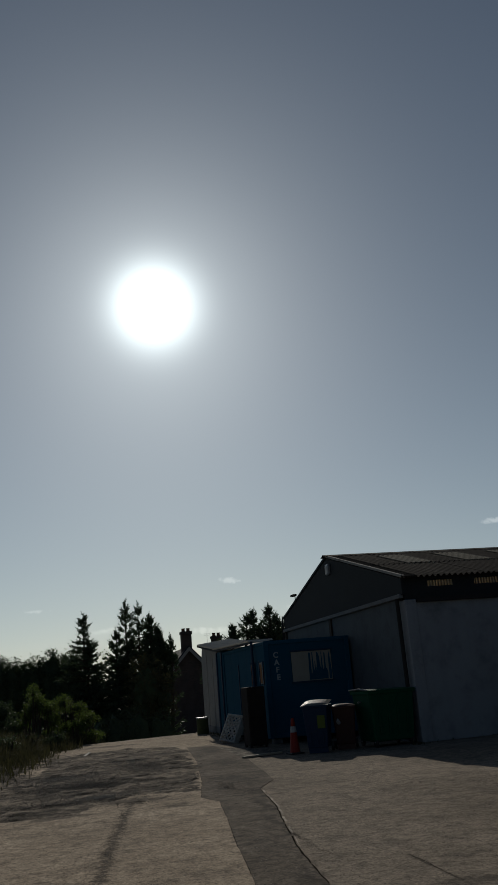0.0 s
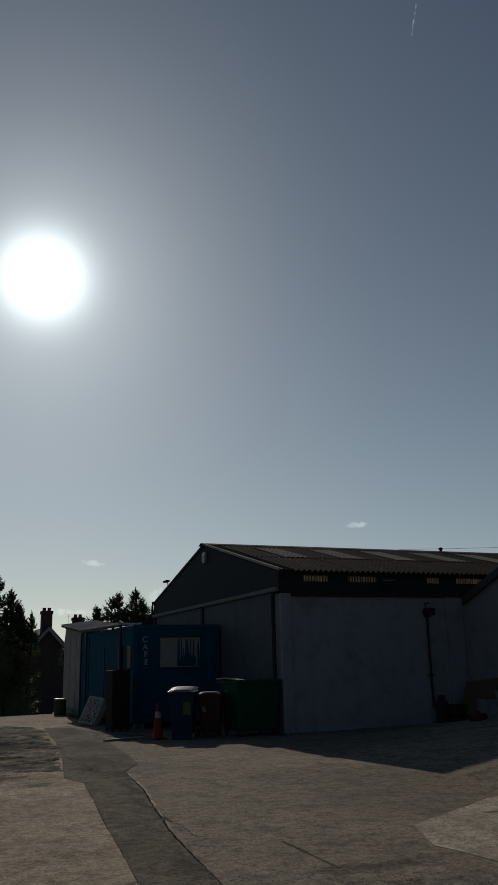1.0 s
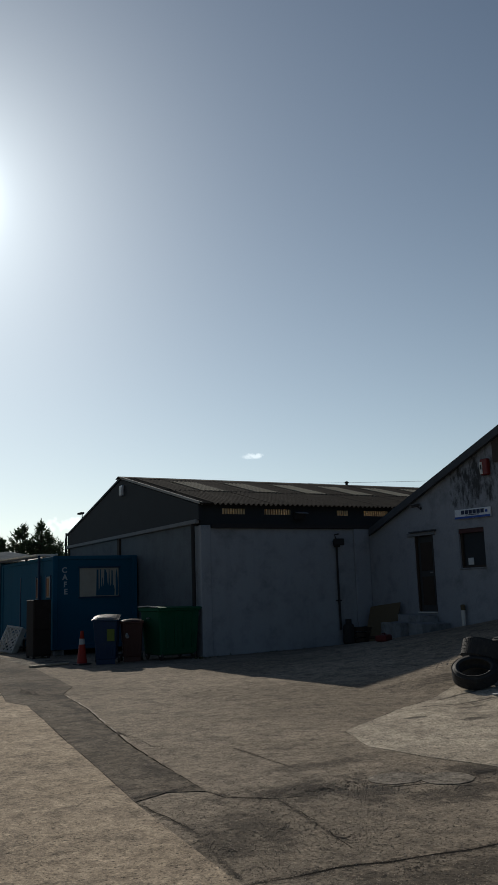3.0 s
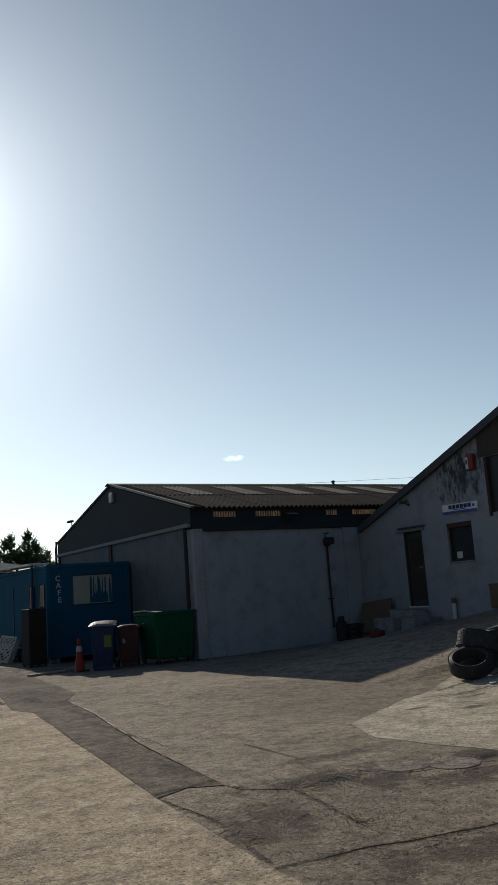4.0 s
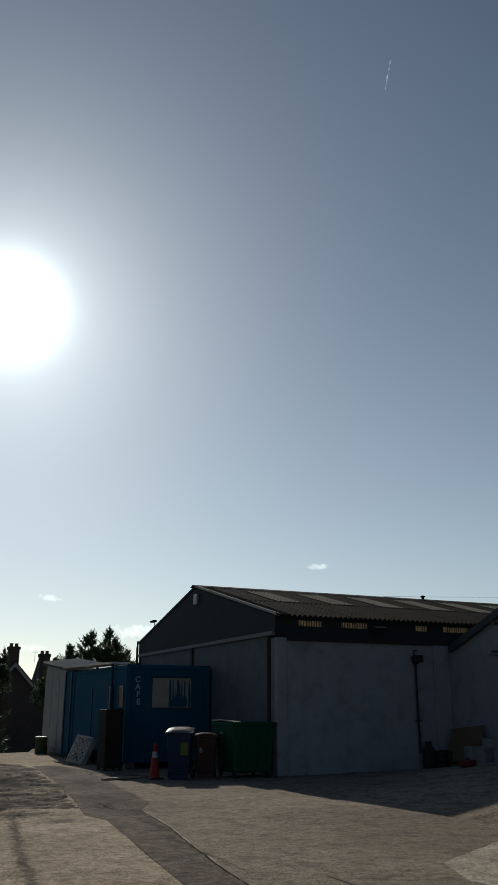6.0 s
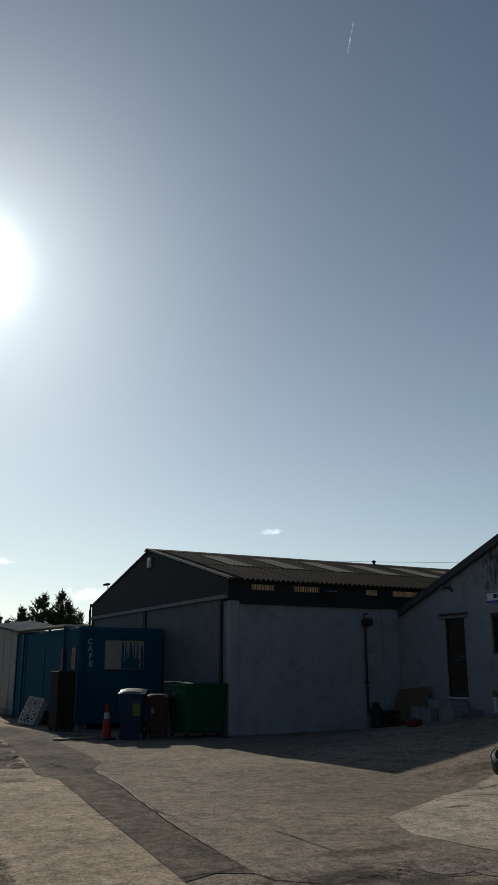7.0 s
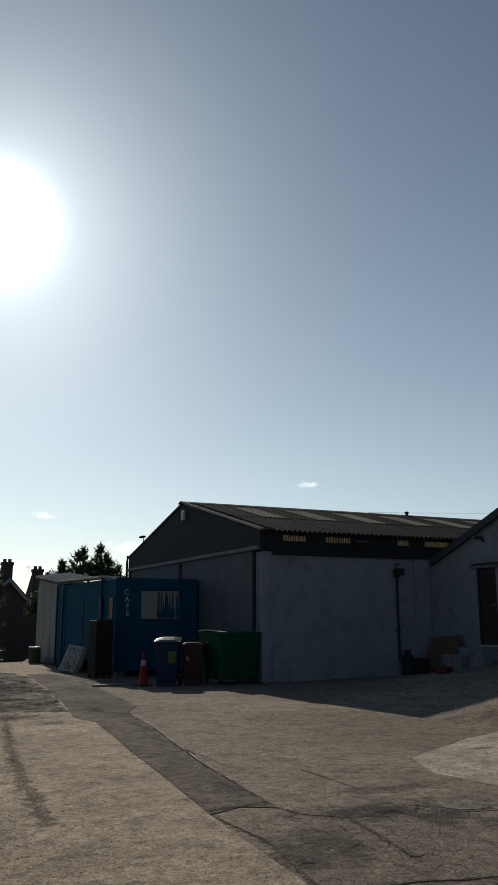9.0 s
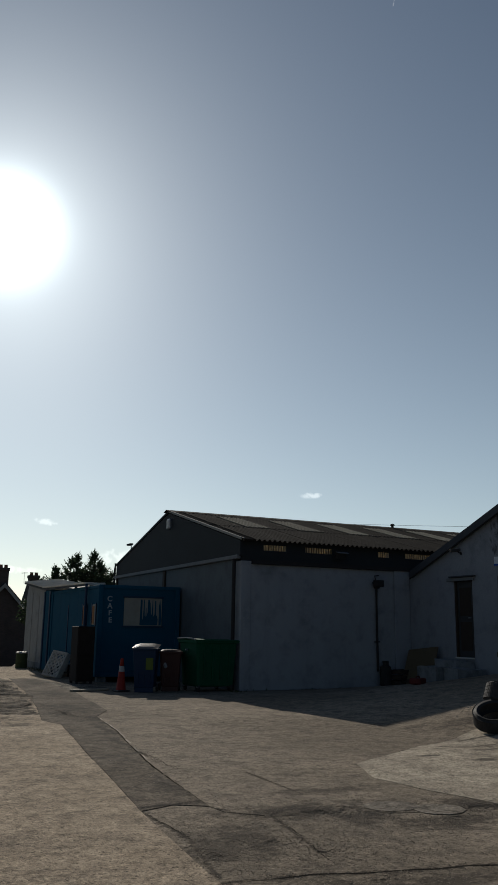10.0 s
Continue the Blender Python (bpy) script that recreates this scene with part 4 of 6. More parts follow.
    for i in range(n):
        x0, x1 = GX - 0.14 + i * 0.62, GX - 0.14 + (i + 1) * 0.62 + 0.02
        if x1 > LONG:
            break
        put("ridge_cap", prism([(RY - 0.2, RZ + 0.012), (RY - 0.05, RZ + 0.055), (RY, RZ + 0.075), (RY + 0.05, RZ + 0.055), (RY + 0.2, RZ + 0.012),
                                (RY + 0.2, RZ - 0.002), (RY, RZ + 0.055), (RY - 0.2, RZ - 0.002)], "x", x0 + 0.004 * (i % 2), x1), ROOF_SHEET)
    # roof sheets: two courses each side, rooflights in every second bay of the upper course
    step, low, high = 0.875, 2.75, 3.05
    cos, tan = math.cos(PITCH), math.tan(PITCH)
    kinds = {}
    for nm, ln in (("eave", low), ("ridge", high)):
        kinds[nm] = mesh_of("roof_sheet", corrugated(step + 0.03, ln, 0.146, 0.052), ROOF_SHEET)
    light = mesh_of("rooflight", corrugated(step - 0.02, 2.2, 0.146, 0.05), ROOFLIGHT)
    first = 9.54 - step
    rnd = random.Random(3)
    for i in range(18):
        x = first + i * step
        for side in (0, 1):
            for course in (0, 1):
                ob = new("roof_sheet", kinds["ridge" if course else "eave"])
                ob.parent = shed
                y0 = EY - 0.03 if course == 0 else RY - high * cos
                z0 = EZ + (y0 - EY) * tan + 0.02 + 0.014 * course + rnd.uniform(-0.004, 0.004)
                m = Matrix.Translation((x - GX, y0 - WY, z0)) @ Matrix.Rotation(PITCH, 4, "X")
                if i == 0:
                    m = Matrix.Translation((9.19 - GX, y0 - WY, z0)) @ Matrix.Rotation(PITCH, 4, "X") @ Matrix.Diagonal((0.43, 1, 1, 1))
                if side:
                    m = Matrix.Translation((0, 2 * (RY - WY), 0)) @ Matrix.Diagonal((1, -1, 1, 1)) @ m
                ob.matrix_local = m
        if i % 2 == 0 and i:
            ob = new("rooflight", light)
            ob.parent = shed
            y0 = 21.15
            ob.matrix_local = Matrix.Translation((x - GX + 0.03, y0 - WY, EZ + (y0 - EY) * tan + 0.05)) @ Matrix.Rotation(PITCH, 4, "X")
            ob["label"] = "pale aged translucent rooflight sheet"
    return shed


shed = build_shed()

# unseen lights added inside the shed so that the translucent panels glow
for a, b in ((9.95, 10.55), (11.2, 11.9), (13.45, 13.78), (14.4, 15.1)):
    lamp = empty("strip_light", pose((a + b) / 2, WY + 0.42, 3.5), "added unseen light that makes the translucent panels glow", "light", "tube lights in the shed")
    part("tube", tube([(-(b - a) / 2, 0, 0), ((b - a) / 2, 0, 0)], 0.02), PANEL_GLOW, lamp)
    part("housing", box((-(b - a) / 2 - 0.03, -0.03, 0.03), ((b - a) / 2 + 0.03, 0.05, 0.09), 0.008), GALV, lamp)
    part("hanger", tube([(0, 0.01, 0.09), (0, 0.01, 0.36)], 0.008, 6), GALV, lamp)

# fittings on the shed
gl = empty("wall_lamp", pose(GX - 0.035, 24.0, 4.66), "small pale box lamp below the gable point", "lamp")
part("body", box((-0.07, -0.13, -0.16), (0.02, 0.13, 0.16), 0.02, 2), GALV, gl)
part("lens", box((-0.085, -0.10, -0.13), (-0.068, 0.10, 0.10), 0.005), WHITE_PLASTIC, gl)

ae = empty("floodlight", pose(GX + 0.05, 28.2, 4.02), "twin floodlight on a short pole at the roof edge", "floodlight")
part("pole", tube([(0, 0, -0.05), (0, 0, 0.34)], 0.016), BLACK_PAINT, ae)
part("crossbar", tube([(-0.04, -0.15, 0.34), (-0.04, 0.16, 0.34)], 0.012), BLACK_PAINT, ae)
for y in (-0.11, 0.12):
    part("lamp_head", box((-0.12, y - 0.07, 0.32), (0.02, y + 0.07, 0.385), 0.012), BLACK_PAINT, ae)

rv = empty("roof_vent", pose(17.613, RY, RZ + 0.06) @ Matrix.Diagonal((0.75, 0.75, 0.75, 1)), "small dark ridge vent cowl", "vent")
part("pipe", lathe([(0.06, -0.03), (0.06, 0.1)], 12), BLACK_PAINT, rv)
part("cowl", lathe([(0.03, 0.19), (0.10, 0.15), (0.11, 0.1), (0.06, 0.09)], 12), BLACK_PAINT, rv)

fl = empty("floodlight", pose(12.12, WY - 0.02, 3.5), "black floodlight on a bracket under the eaves", "floodlight")
part("bracket", box((-0.02, -0.02, -0.06), (0.02, 0.08, 0.02)), BLACK_PAINT, fl)
part("lamp_head", box((-0.16, -0.16, -0.10), (0.16, -0.03, 0.10), 0.02, 2, Matrix.Rotation(radians(25), 4, "X")), BLACK_PAINT, fl)
part("visor", box((-0.16, -0.26, 0.06), (0.16, -0.10, 0.075), 0.003, 1, Matrix.Rotation(radians(15), 4, "X")), GALV, fl)

dp = empty("downpipe", pose(13.28, WY, 0), "black rainwater pipe with hopper and floodlight on the white wall", "downpipe")
part("pipe", tube([(0, -0.055, 2.62), (0, -0.055, 1.4), (0.01, -0.055, 0.45)], 0.03, 10), BLACK_PAINT, dp)
part("hopper", prism([(-0.10, 2.80), (0.10, 2.80), (0.05, 2.62), (-0.05, 2.62)], "y", -0.13, -0.005), BLACK_PAINT, dp)
part("lamp_head", box((-0.19, -0.30, 2.66), (0.10, -0.17, 2.84), 0.02), BLACK_PAINT, dp)
part("arm", tube([(-0.05, -0.1, 2.85), (-0.09, -0.12, 2.95), (0.02, -0.14, 2.97)], 0.02), BLACK_PAINT, dp)
for z in (1.2,):
    part("clip", box((-0.065, -0.1, z), (0.065, -0.001, z + 0.03)), BLACK_PAINT, dp)

# ---- garage ----
HX, HZ = 14.39, 5.0


def garage_edge(y):
    return 3.06 + (18.47 - y) * 0.387 if y > 10 else garage_edge(10.001) - (10 - y) * 0.387


def build_garage():
    g = empty("garage", pose(HX, 15, 0), "white rendered gable-ended garage with stained wall", "garage")
    inv = Matrix.Translation((-HX, -15, 0))

    def put(name, bm, mat, label="", parent=None):
        bmesh.ops.transform(bm, matrix=inv, verts=bm.verts)
        return part(name, bm, mat, parent or g, label)

    th = 0.25
    # gable wall in pieces round the door, the window and the tall dark opening
    door, win, tall = (16.13, 16.84, 0.88, 2.77), (14.37, 15.21, 1.91, 2.83), (12.2, 13.68, 2.94, 4.23)

    def piece(y0, y1, z0, z1=None):
        pts = [(y0, z0), (y1, z0)]
        if z1 is None:
            pts += [(y1, garage_edge(y1) - 0.05)]
            if y0 < 10 < y1:
                pts += [(10, garage_edge(10) - 0.05)]
            pts += [(y0, garage_edge(y0) - 0.05)]
        else:
            pts += [(y1, z1), (y0, z1)]
        put("wall", prism(pts, "x", HX, HX + th), STAINED_WALL)

    piece(door[1], 18.77, -0.4)
    piece(door[0], door[1], -0.4, door[2])
    piece(door[0], door[1], door[3])
    piece(win[1], door[0], -0.4)
    piece(win[0], win[1], -0.4, win[2])
    piece(win[0], win[1], win[3])
    piece(tall[1], win[0], -0.4)
    piece(tall[0], tall[1], -0.4, tall[2])
    piece(tall[0], tall[1], tall[3])
    piece(1.5, tall[0], -0.4)
    # brown sheeting on the upper gable
    put("upper_sheeting", prism([(13.86, 4.25), (13.86, garage_edge(13.86) - 0.13), (10, garage_edge(10) - 0.13), (6.14, garage_edge(13.86) - 0.13), (6.14, 4.25)], "x", HX - 0.05, HX - 0.003),
        CLAD_BROWN, "brown sheeting on the upper gable")
    put("side_wall", box((HX + th, 18.55, -0.4), (27, 18.76, 3.1)), STAINED_WALL)
    put("side_wall", box((HX + th, 1.5, -0.4), (27, 1.7, 3.1)), STAINED_WALL)
    put("back_wall", prism([(1.5, -0.4), (18.7, -0.4), (18.7, 3.0), (10, 6.3), (1.5, 3.0)], "x", 27, 27.2), STAINED_WALL)
    # roof and its deep bargeboard
    pts = [(18.55, garage_edge(18.55)), (10, garage_edge(10)), (1.3, garage_edge(1.3)), (1.3, garage_edge(1.3) + 0.09), (10, garage_edge(10) + 0.1), (18.55, garage_edge(18.55) + 0.09)]
    put("roof", prism(pts, "x", HX - 0.10, 27.4), SLATE, "dark garage roof")
    pts = [(18.55, garage_edge(18.55) + 0.085), (10, garage_edge(10) + 0.09), (1.3, garage_edge(1.3) + 0.085),
           (1.3, garage_edge(1.3) - 0.10), (10, garage_edge(10) - 0.11), (18.55, garage_edge(18.55) - 0.10)]
    put("bargeboard", prism(pts, "x", HX - 0.14, HX - 0.055), BARGE, "dark grey bargeboard along the gable")
    # door
    d = put("door", box((HX + 0.07, door[0] + 0.005, door[2] + 0.01), (HX + 0.12, door[1] - 0.005, door[3] - 0.01), 0.006), DOOR_PAINT, "dark closed personnel door")
    for a, b in ((door[0], door[0] + 0.05), (door[1] - 0.05, door[1])):
        put("door_frame", box((HX + 0.02, a, door[2]), (HX + 0.068, b, door[3])), DARK_WOOD)
    put("door_handle", tube([(HX + 0.03, door[0] + 0.11, 1.85), (HX + 0.03, door[0] + 0.22, 1.85)], 0.012), GALV, parent=d)
    put("door_panel", box((HX + 0.06, door[0] + 0.14, 1.9), (HX + 0.069, door[1] - 0.14, 2.6), 0.003), DARK_WOOD, parent=d)
    put("door_panel", box((HX + 0.06, door[0] + 0.14, 1.05), (HX + 0.069, door[1] - 0.14, 1.75), 0.003), DARK_WOOD, parent=d)
    put("lintel", box((HX - 0.05, door[0] - 0.1, door[3]), (HX - 0.002, door[1] + 0.24, door[3] + 0.085), 0.008), TRIM_GREY)
    put("drip_board", box((HX - 0.10, door[0] - 0.16, door[3] + 0.09), (HX - 0.002, door[1] + 0.10, door[3] + 0.125), 0.006), BARGE)
    put("threshold", box((HX - 0.03, door[0], door[2] - 0.025), (HX + 0.07, door[1], door[2] + 0.008)), WHITE_PLASTIC, "worn pale threshold")
    # window
    w = put("window", box((HX + 0.10, win[0] + 0.05, win[2] + 0.05), (HX + 0.112, win[1] - 0.05, win[3] - 0.05)), GLASS, "dark window with a paper notice")
    for lo, hi in (((win[0], win[2]), (win[0] + 0.05, win[3])), ((win[1] - 0.05, win[2]), (win[1], win[3])), ((win[0] + 0.05, win[2]), (win[1] - 0.05, win[2] + 0.05)),
                   ((win[0] + 0.05, win[3] - 0.05), (win[1] - 0.05, win[3]))):
        put("window_frame", box((HX + 0.05, lo[0], lo[1]), (HX + 0.13, hi[0], hi[1])), DARK_WOOD, parent=w)
    put("window_sill", box((HX - 0.02, win[0] - 0.02, win[2] - 0.04), (HX + 0.05, win[1] + 0.02, win[2] - 0.003), 0.008), STEP, parent=w)
    put("notice", box((HX + 0.092, 14.86, 1.98), (HX + 0.098, 15.04, 2.14)), PAPER, "white paper notice", parent=w)
    put("blind_box", box((HX + 0.015, win[0] + 0.004, win[3] - 0.11), (HX + 0.047, win[1] - 0.004, win[3] - 0.004), 0.006), BIN_BROWN, "dull brown blind box at the window head", w)
    put("loading_hatch", box((HX + 0.06, tall[0] + 0.01, tall[2] + 0.01), (HX + 0.12, tall[1] - 0.01, tall[3] - 0.01)), DOOR_PAINT, "dark high loading hatch")
    put("hatch_frame", box((HX - 0.03, tall[1] - 0.03, tall[2] - 0.08), (HX + 0.05, tall[1] + 0.05, tall[3])), DARK_WOOD)
    return g


garage = build_garage()

sg = empty("sign", pose(HX - 0.03, 14.65, 3.16), "white wall sign with dark bar lettering and blue band", "sign")
tl = Matrix.Rotation(radians(1.0), 4, "X")
part("board", box((-0.02, -0.585, -0.105), (0.015, 0.585, 0.115), 0.004, 1, tl), SIGN_WHITE, sg)
part("band", box((-0.026, -0.58, -0.104), (-0.021, 0.58, -0.055), 0, 1, tl), SIGN_BLUE, sg, "blue lower band")
for i in range(6):
    y = 0.36 - i * 0.128
    part("letter_bar", box((-0.026, y - 0.105, -0.005), (-0.021, y, 0.088), 0, 1, tl), SIGN_INK, sg)
part("line_bar", box((-0.026, -0.22, -0.035), (-0.021, 0.2, -0.018), 0, 1, tl), SIGN_INK, sg)
part("side_mark", box((-0.026, -0.5, 0.0), (-0.021, -0.43, 0.06), 0, 1, tl), SIGN_BLUE, sg)

al = empty("alarm_box", pose(HX, 14.09, 4.18), "faded red alarm bell box with a white plate", "alarm")
part("body", box((-0.11, -0.10, -0.19), (-0.002, 0.13, 0.19), 0.025, 2), RED, al)
part("plate", box((-0.12, 0.05, -0.16), (-0.106, 0.135, 0.12), 0.004), WHITE_PLASTIC, al)
part("plate_mark", box((-0.1235, 0.07, -0.05), (-0.119, 0.115, 0.06)), BLACK, al)

cc = empty("security_camera", pose(HX, 16.5, 3.50) @ Matrix.Diagonal((0.75, 0.75, 0.75, 1)), "black bullet camera on a wall bracket", "camera")
part("bracket", tube([(0.0, 0, -0.05), (-0.10, 0, -0.03), (-0.14, 0.02, 0.03)], 0.02), BLACK_PAINT, cc)
part("mount", lathe([(0.05, 0), (0.05, 0.02)], 12, pose(-0.001, 0, -0.05, 0, -90, 0)), BLACK_PAINT, cc)
part("housing", box((-0.34, -0.05, 0.02), (-0.04, 0.05, 0.12), 0.02, 2, pose(0, 0, 0, 0, -8, -25)), BLACK, cc)
part("sunshield", box((-0.37, -0.06, 0.122), (-0.06, 0.06, 0.132), 0.002, 1, pose(0, 0, 0, 0, -8, -25)), GALV, cc)

st = empty("door_steps", pose(HX, 16.5, 0), "stained concrete steps and plinth below the door", "steps")
def rough_block(lo, hi, seed):
    bm = box(lo, hi)
    bmesh.ops.subdivide_edges(bm, edges=bm.edges[:], cuts=5, use_grid_fill=True)
    for v in bm.verts:
        v.co += 0.05 * Vector((noise.noise(v.co * 3 + Vector((seed, 0, 0))), noise.noise(v.co * 3 + Vector((0, seed, 0))), noise.noise(v.co * 3 + Vector((0, 0, seed)))))
    return bm


part("plinth", rough_block((-1.1, -0.25, -0.2), (-0.06, 0.5, 0.66), 1), STEP, st)
part("top_step", rough_block((-0.62, -0.42, 0.5), (-0.06, 0.45, 0.83), 2), STEP, st)
part("side_step", rough_block((-0.9, -0.80, -0.1), (-0.06, -0.30, 0.64), 3), STEP, st)

bp = empty("bollard", pose(HX - 0.09, 15.15, ground_z(HX - 0.1, 15.15)), "short white pipe stub with rusty cap by the wall", "post")
part("pipe", lathe([(0.05, -0.1), (0.05, 0.36), (0.045, 0.37)], 12), WHITE_PLASTIC, bp)
part("cap", lathe([(0.055, 0.36), (0.058, 0.47), (0.03, 0.49)], 12), PLY, bp)

pb = empty("meter_box", pose(HX - 0.075, 13.32, ground_z(HX - 0.1, 13.4)), "shallow brown timber meter box against the garage wall", "cabinet")
part("body", box((-0.06, -0.6, -0.03), (0.07, 0.6, 0.48), 0.012), PLY, pb)
part("lid", box((-0.07, -0.62, 0.485), (0.07, 0.62, 0.52), 0.006), PLY, pb)

# clutter in the corner between the two buildings
bd = empty("leaning_board", pose(HX - 0.55, 17.75, ground_z(HX - 0.55, 17.75) - 0.05), "ochre board leaning against the garage wall", "board")
part("board", box((-0.012, -0.5, 0), (0.012, 0.62, 1.0), 0.004, 1, pose(0, 0, 0.02, -6, 22, 4)), PLY, bd)
part("batten", box((-0.045, -0.46, 0.08), (-0.013, 0.58, 0.15), 0.004, 1, pose(0, 0, 0.02, -6, 22, 4)), DARK_WOOD, bd)
gb = empty("gas_bottle", pose(13.40, WY - 0.25, ground_z(13.4, 18.5)), "dark gas bottle under the downpipe", "bottle")
part("cylinder", lathe([(0.13, 0), (0.155, 0.03), (0.155, 0.42), (0.13, 0.5), (0.06, 0.55)], 16), BLACK_PAINT, gb)
part("collar", lathe([(0.085, 0.54), (0.085, 0.64)], 14, None, False), BLACK_PAINT, gb)
part("valve", lathe([(0.02, 0.54), (0.02, 0.62), (0.03, 0.63)], 8), GALV, gb)
cr = empty("crate", pose(13.82, WY - 0.35, ground_z(13.8, 18.4), 0, 0, 12), "dark slatted crate beside the wall", "crate")
for i in range(3):
    z = 0.02 + i * 0.14
    for y in (-0.2, 0.2):
        part("slat", box((-0.25, y - 0.01, z), (0.25, y + 0.01, z + 0.1), 0.003), DARK_WOOD, cr)
    for x in (-0.25, 0.25):
        part("slat", box((x - 0.01, -0.19, z), (x + 0.01, 0.19, z + 0.1), 0.003), DARK_WOOD, cr)
part("bottom", box((-0.24, -0.19, 0.0), (0.24, 0.19, 0.018)), DARK_WOOD, cr)
rk = empty("jerry_can", pose(12.35, 15.7, ground_z(12.35, 15.7), 0, 0, 35), "faded red plastic can lying on the ground", "can")
part("body", box((-0.22, -0.14, 0.0), (0.22, 0.14, 0.14), 0.04, 3), RED_DULL, rk)
part("handle", tube([(-0.12, 0, 0.13), (-0.1, 0, 0.175), (0.1, 0, 0.175), (0.12, 0, 0.14)], 0.012), RED_DULL, rk)
part("spout", lathe([(0.03, 0), (0.03, 0.06), (0.02, 0.07)], 10, pose(0.22, 0.06, 0.1, 0, 90, 0)), BLACK, rk)


# ---- tyres ----
def build_tyre(radius=0.32, width=0.2, rim=0.205):
    t = empty("tyre", Matrix(), "worn black car tyre dumped in the yard", "tyre", "dumped tyres")
    prof = [(rim, -width * 0.36), (rim + 0.01, -width * 0.46), (rim + 0.06, -width * 0.53), (radius - 0.05, -width * 0.5), (radius - 0.015, -width * 0.43),
            (radius, -width * 0.3), (radius, width * 0.3), (radius - 0.015, width * 0.43), (radius - 0.05, width * 0.5), (rim + 0.06, width * 0.53),
            (rim + 0.01, width * 0.46), (rim, width * 0.36), (rim + 0.05, width * 0.36), (radius - 0.03, width * 0.2), (radius - 0.03, -width * 0.2), (rim + 0.05, -width * 0.36)]
    part("carcass", lathe(prof + prof[:1], 40, None, False), RUBBER, t, smooth=True)
    bm = bmesh.new()
    for k in range(52):
        a = 2 * math.pi * k / 52
        for z0, z1 in ((-width * 0.42, -width * 0.22), (-width * 0.18, -0.004), (0.004, width * 0.18), (width * 0.22, width * 0.42)):
            add_box(bm, (radius - 0.006, -0.015, z0), (radius + 0.004, 0.015, z1), 0, 1, Matrix.Rotation(a + (0.03 if z0 > 0 else 0), 4, "Z"))
    part("tread", bm, RUBBER, t)
    part("bead", lathe([(rim - 0.004, width * 0.40), (rim + 0.012, width * 0.47), (rim + 0.02, width * 0.45)], 40, None, False), RUBBER, t)
    return t


tyre = build_tyre(0.32, 0.2, 0.228)
def tyre_pose(x, y, z, axle, spin=0.0):
    """A tyre with its middle that high over the ground and its axle along the given way."""
    q = Vector(axle).to_track_quat("Z", "Y").to_matrix().to_4x4()
    return Matrix.Translation((x, y, ground_z(x, y) + z)) @ q @ Matrix.Rotation(spin, 4, "Z")


tyre.matrix_world = tyre_pose(8.98, 9.25, 0.21, (-0.34, -0.28, 0.88))
FAT = Matrix.Diagonal((1, 1, 1.35, 1))
# the first one, lying flat, is added to darken the front tyre's hole
for p in (tyre_pose(9.52, 9.72, 0.12, (0.03, 0.02, 1.0), 0.5), tyre_pose(9.42, 9.5, 0.40, (0.34, 0.02, 0.90), 0.3) @ FAT, tyre_pose(9.80, 9.25, 0.47, (-0.12, 0.15, 0.95), 0.1) @ FAT,
          tyre_pose(9.72, 9.12, 0.12, (0.02, 0.04, 1.0), 0.7)):
    copy_thing(tyre, p)
for x, y, r in ((8.75, 8.62, 20), (9.1, 8.6, 70)):
    lt = empty("litter", pose(x, y, ground_z(x, y) + 0.008, 0, 0, r), "torn scrap of pale plastic on the ground", "litter")
    part("scrap", prism([(-0.1, -0.02), (-0.03, -0.05), (0.09, -0.02), (0.1, 0.02), (0.0, 0.045), (-0.08, 0.03)], "z", 0.0, 0.012), WHITE_PLASTIC, lt)


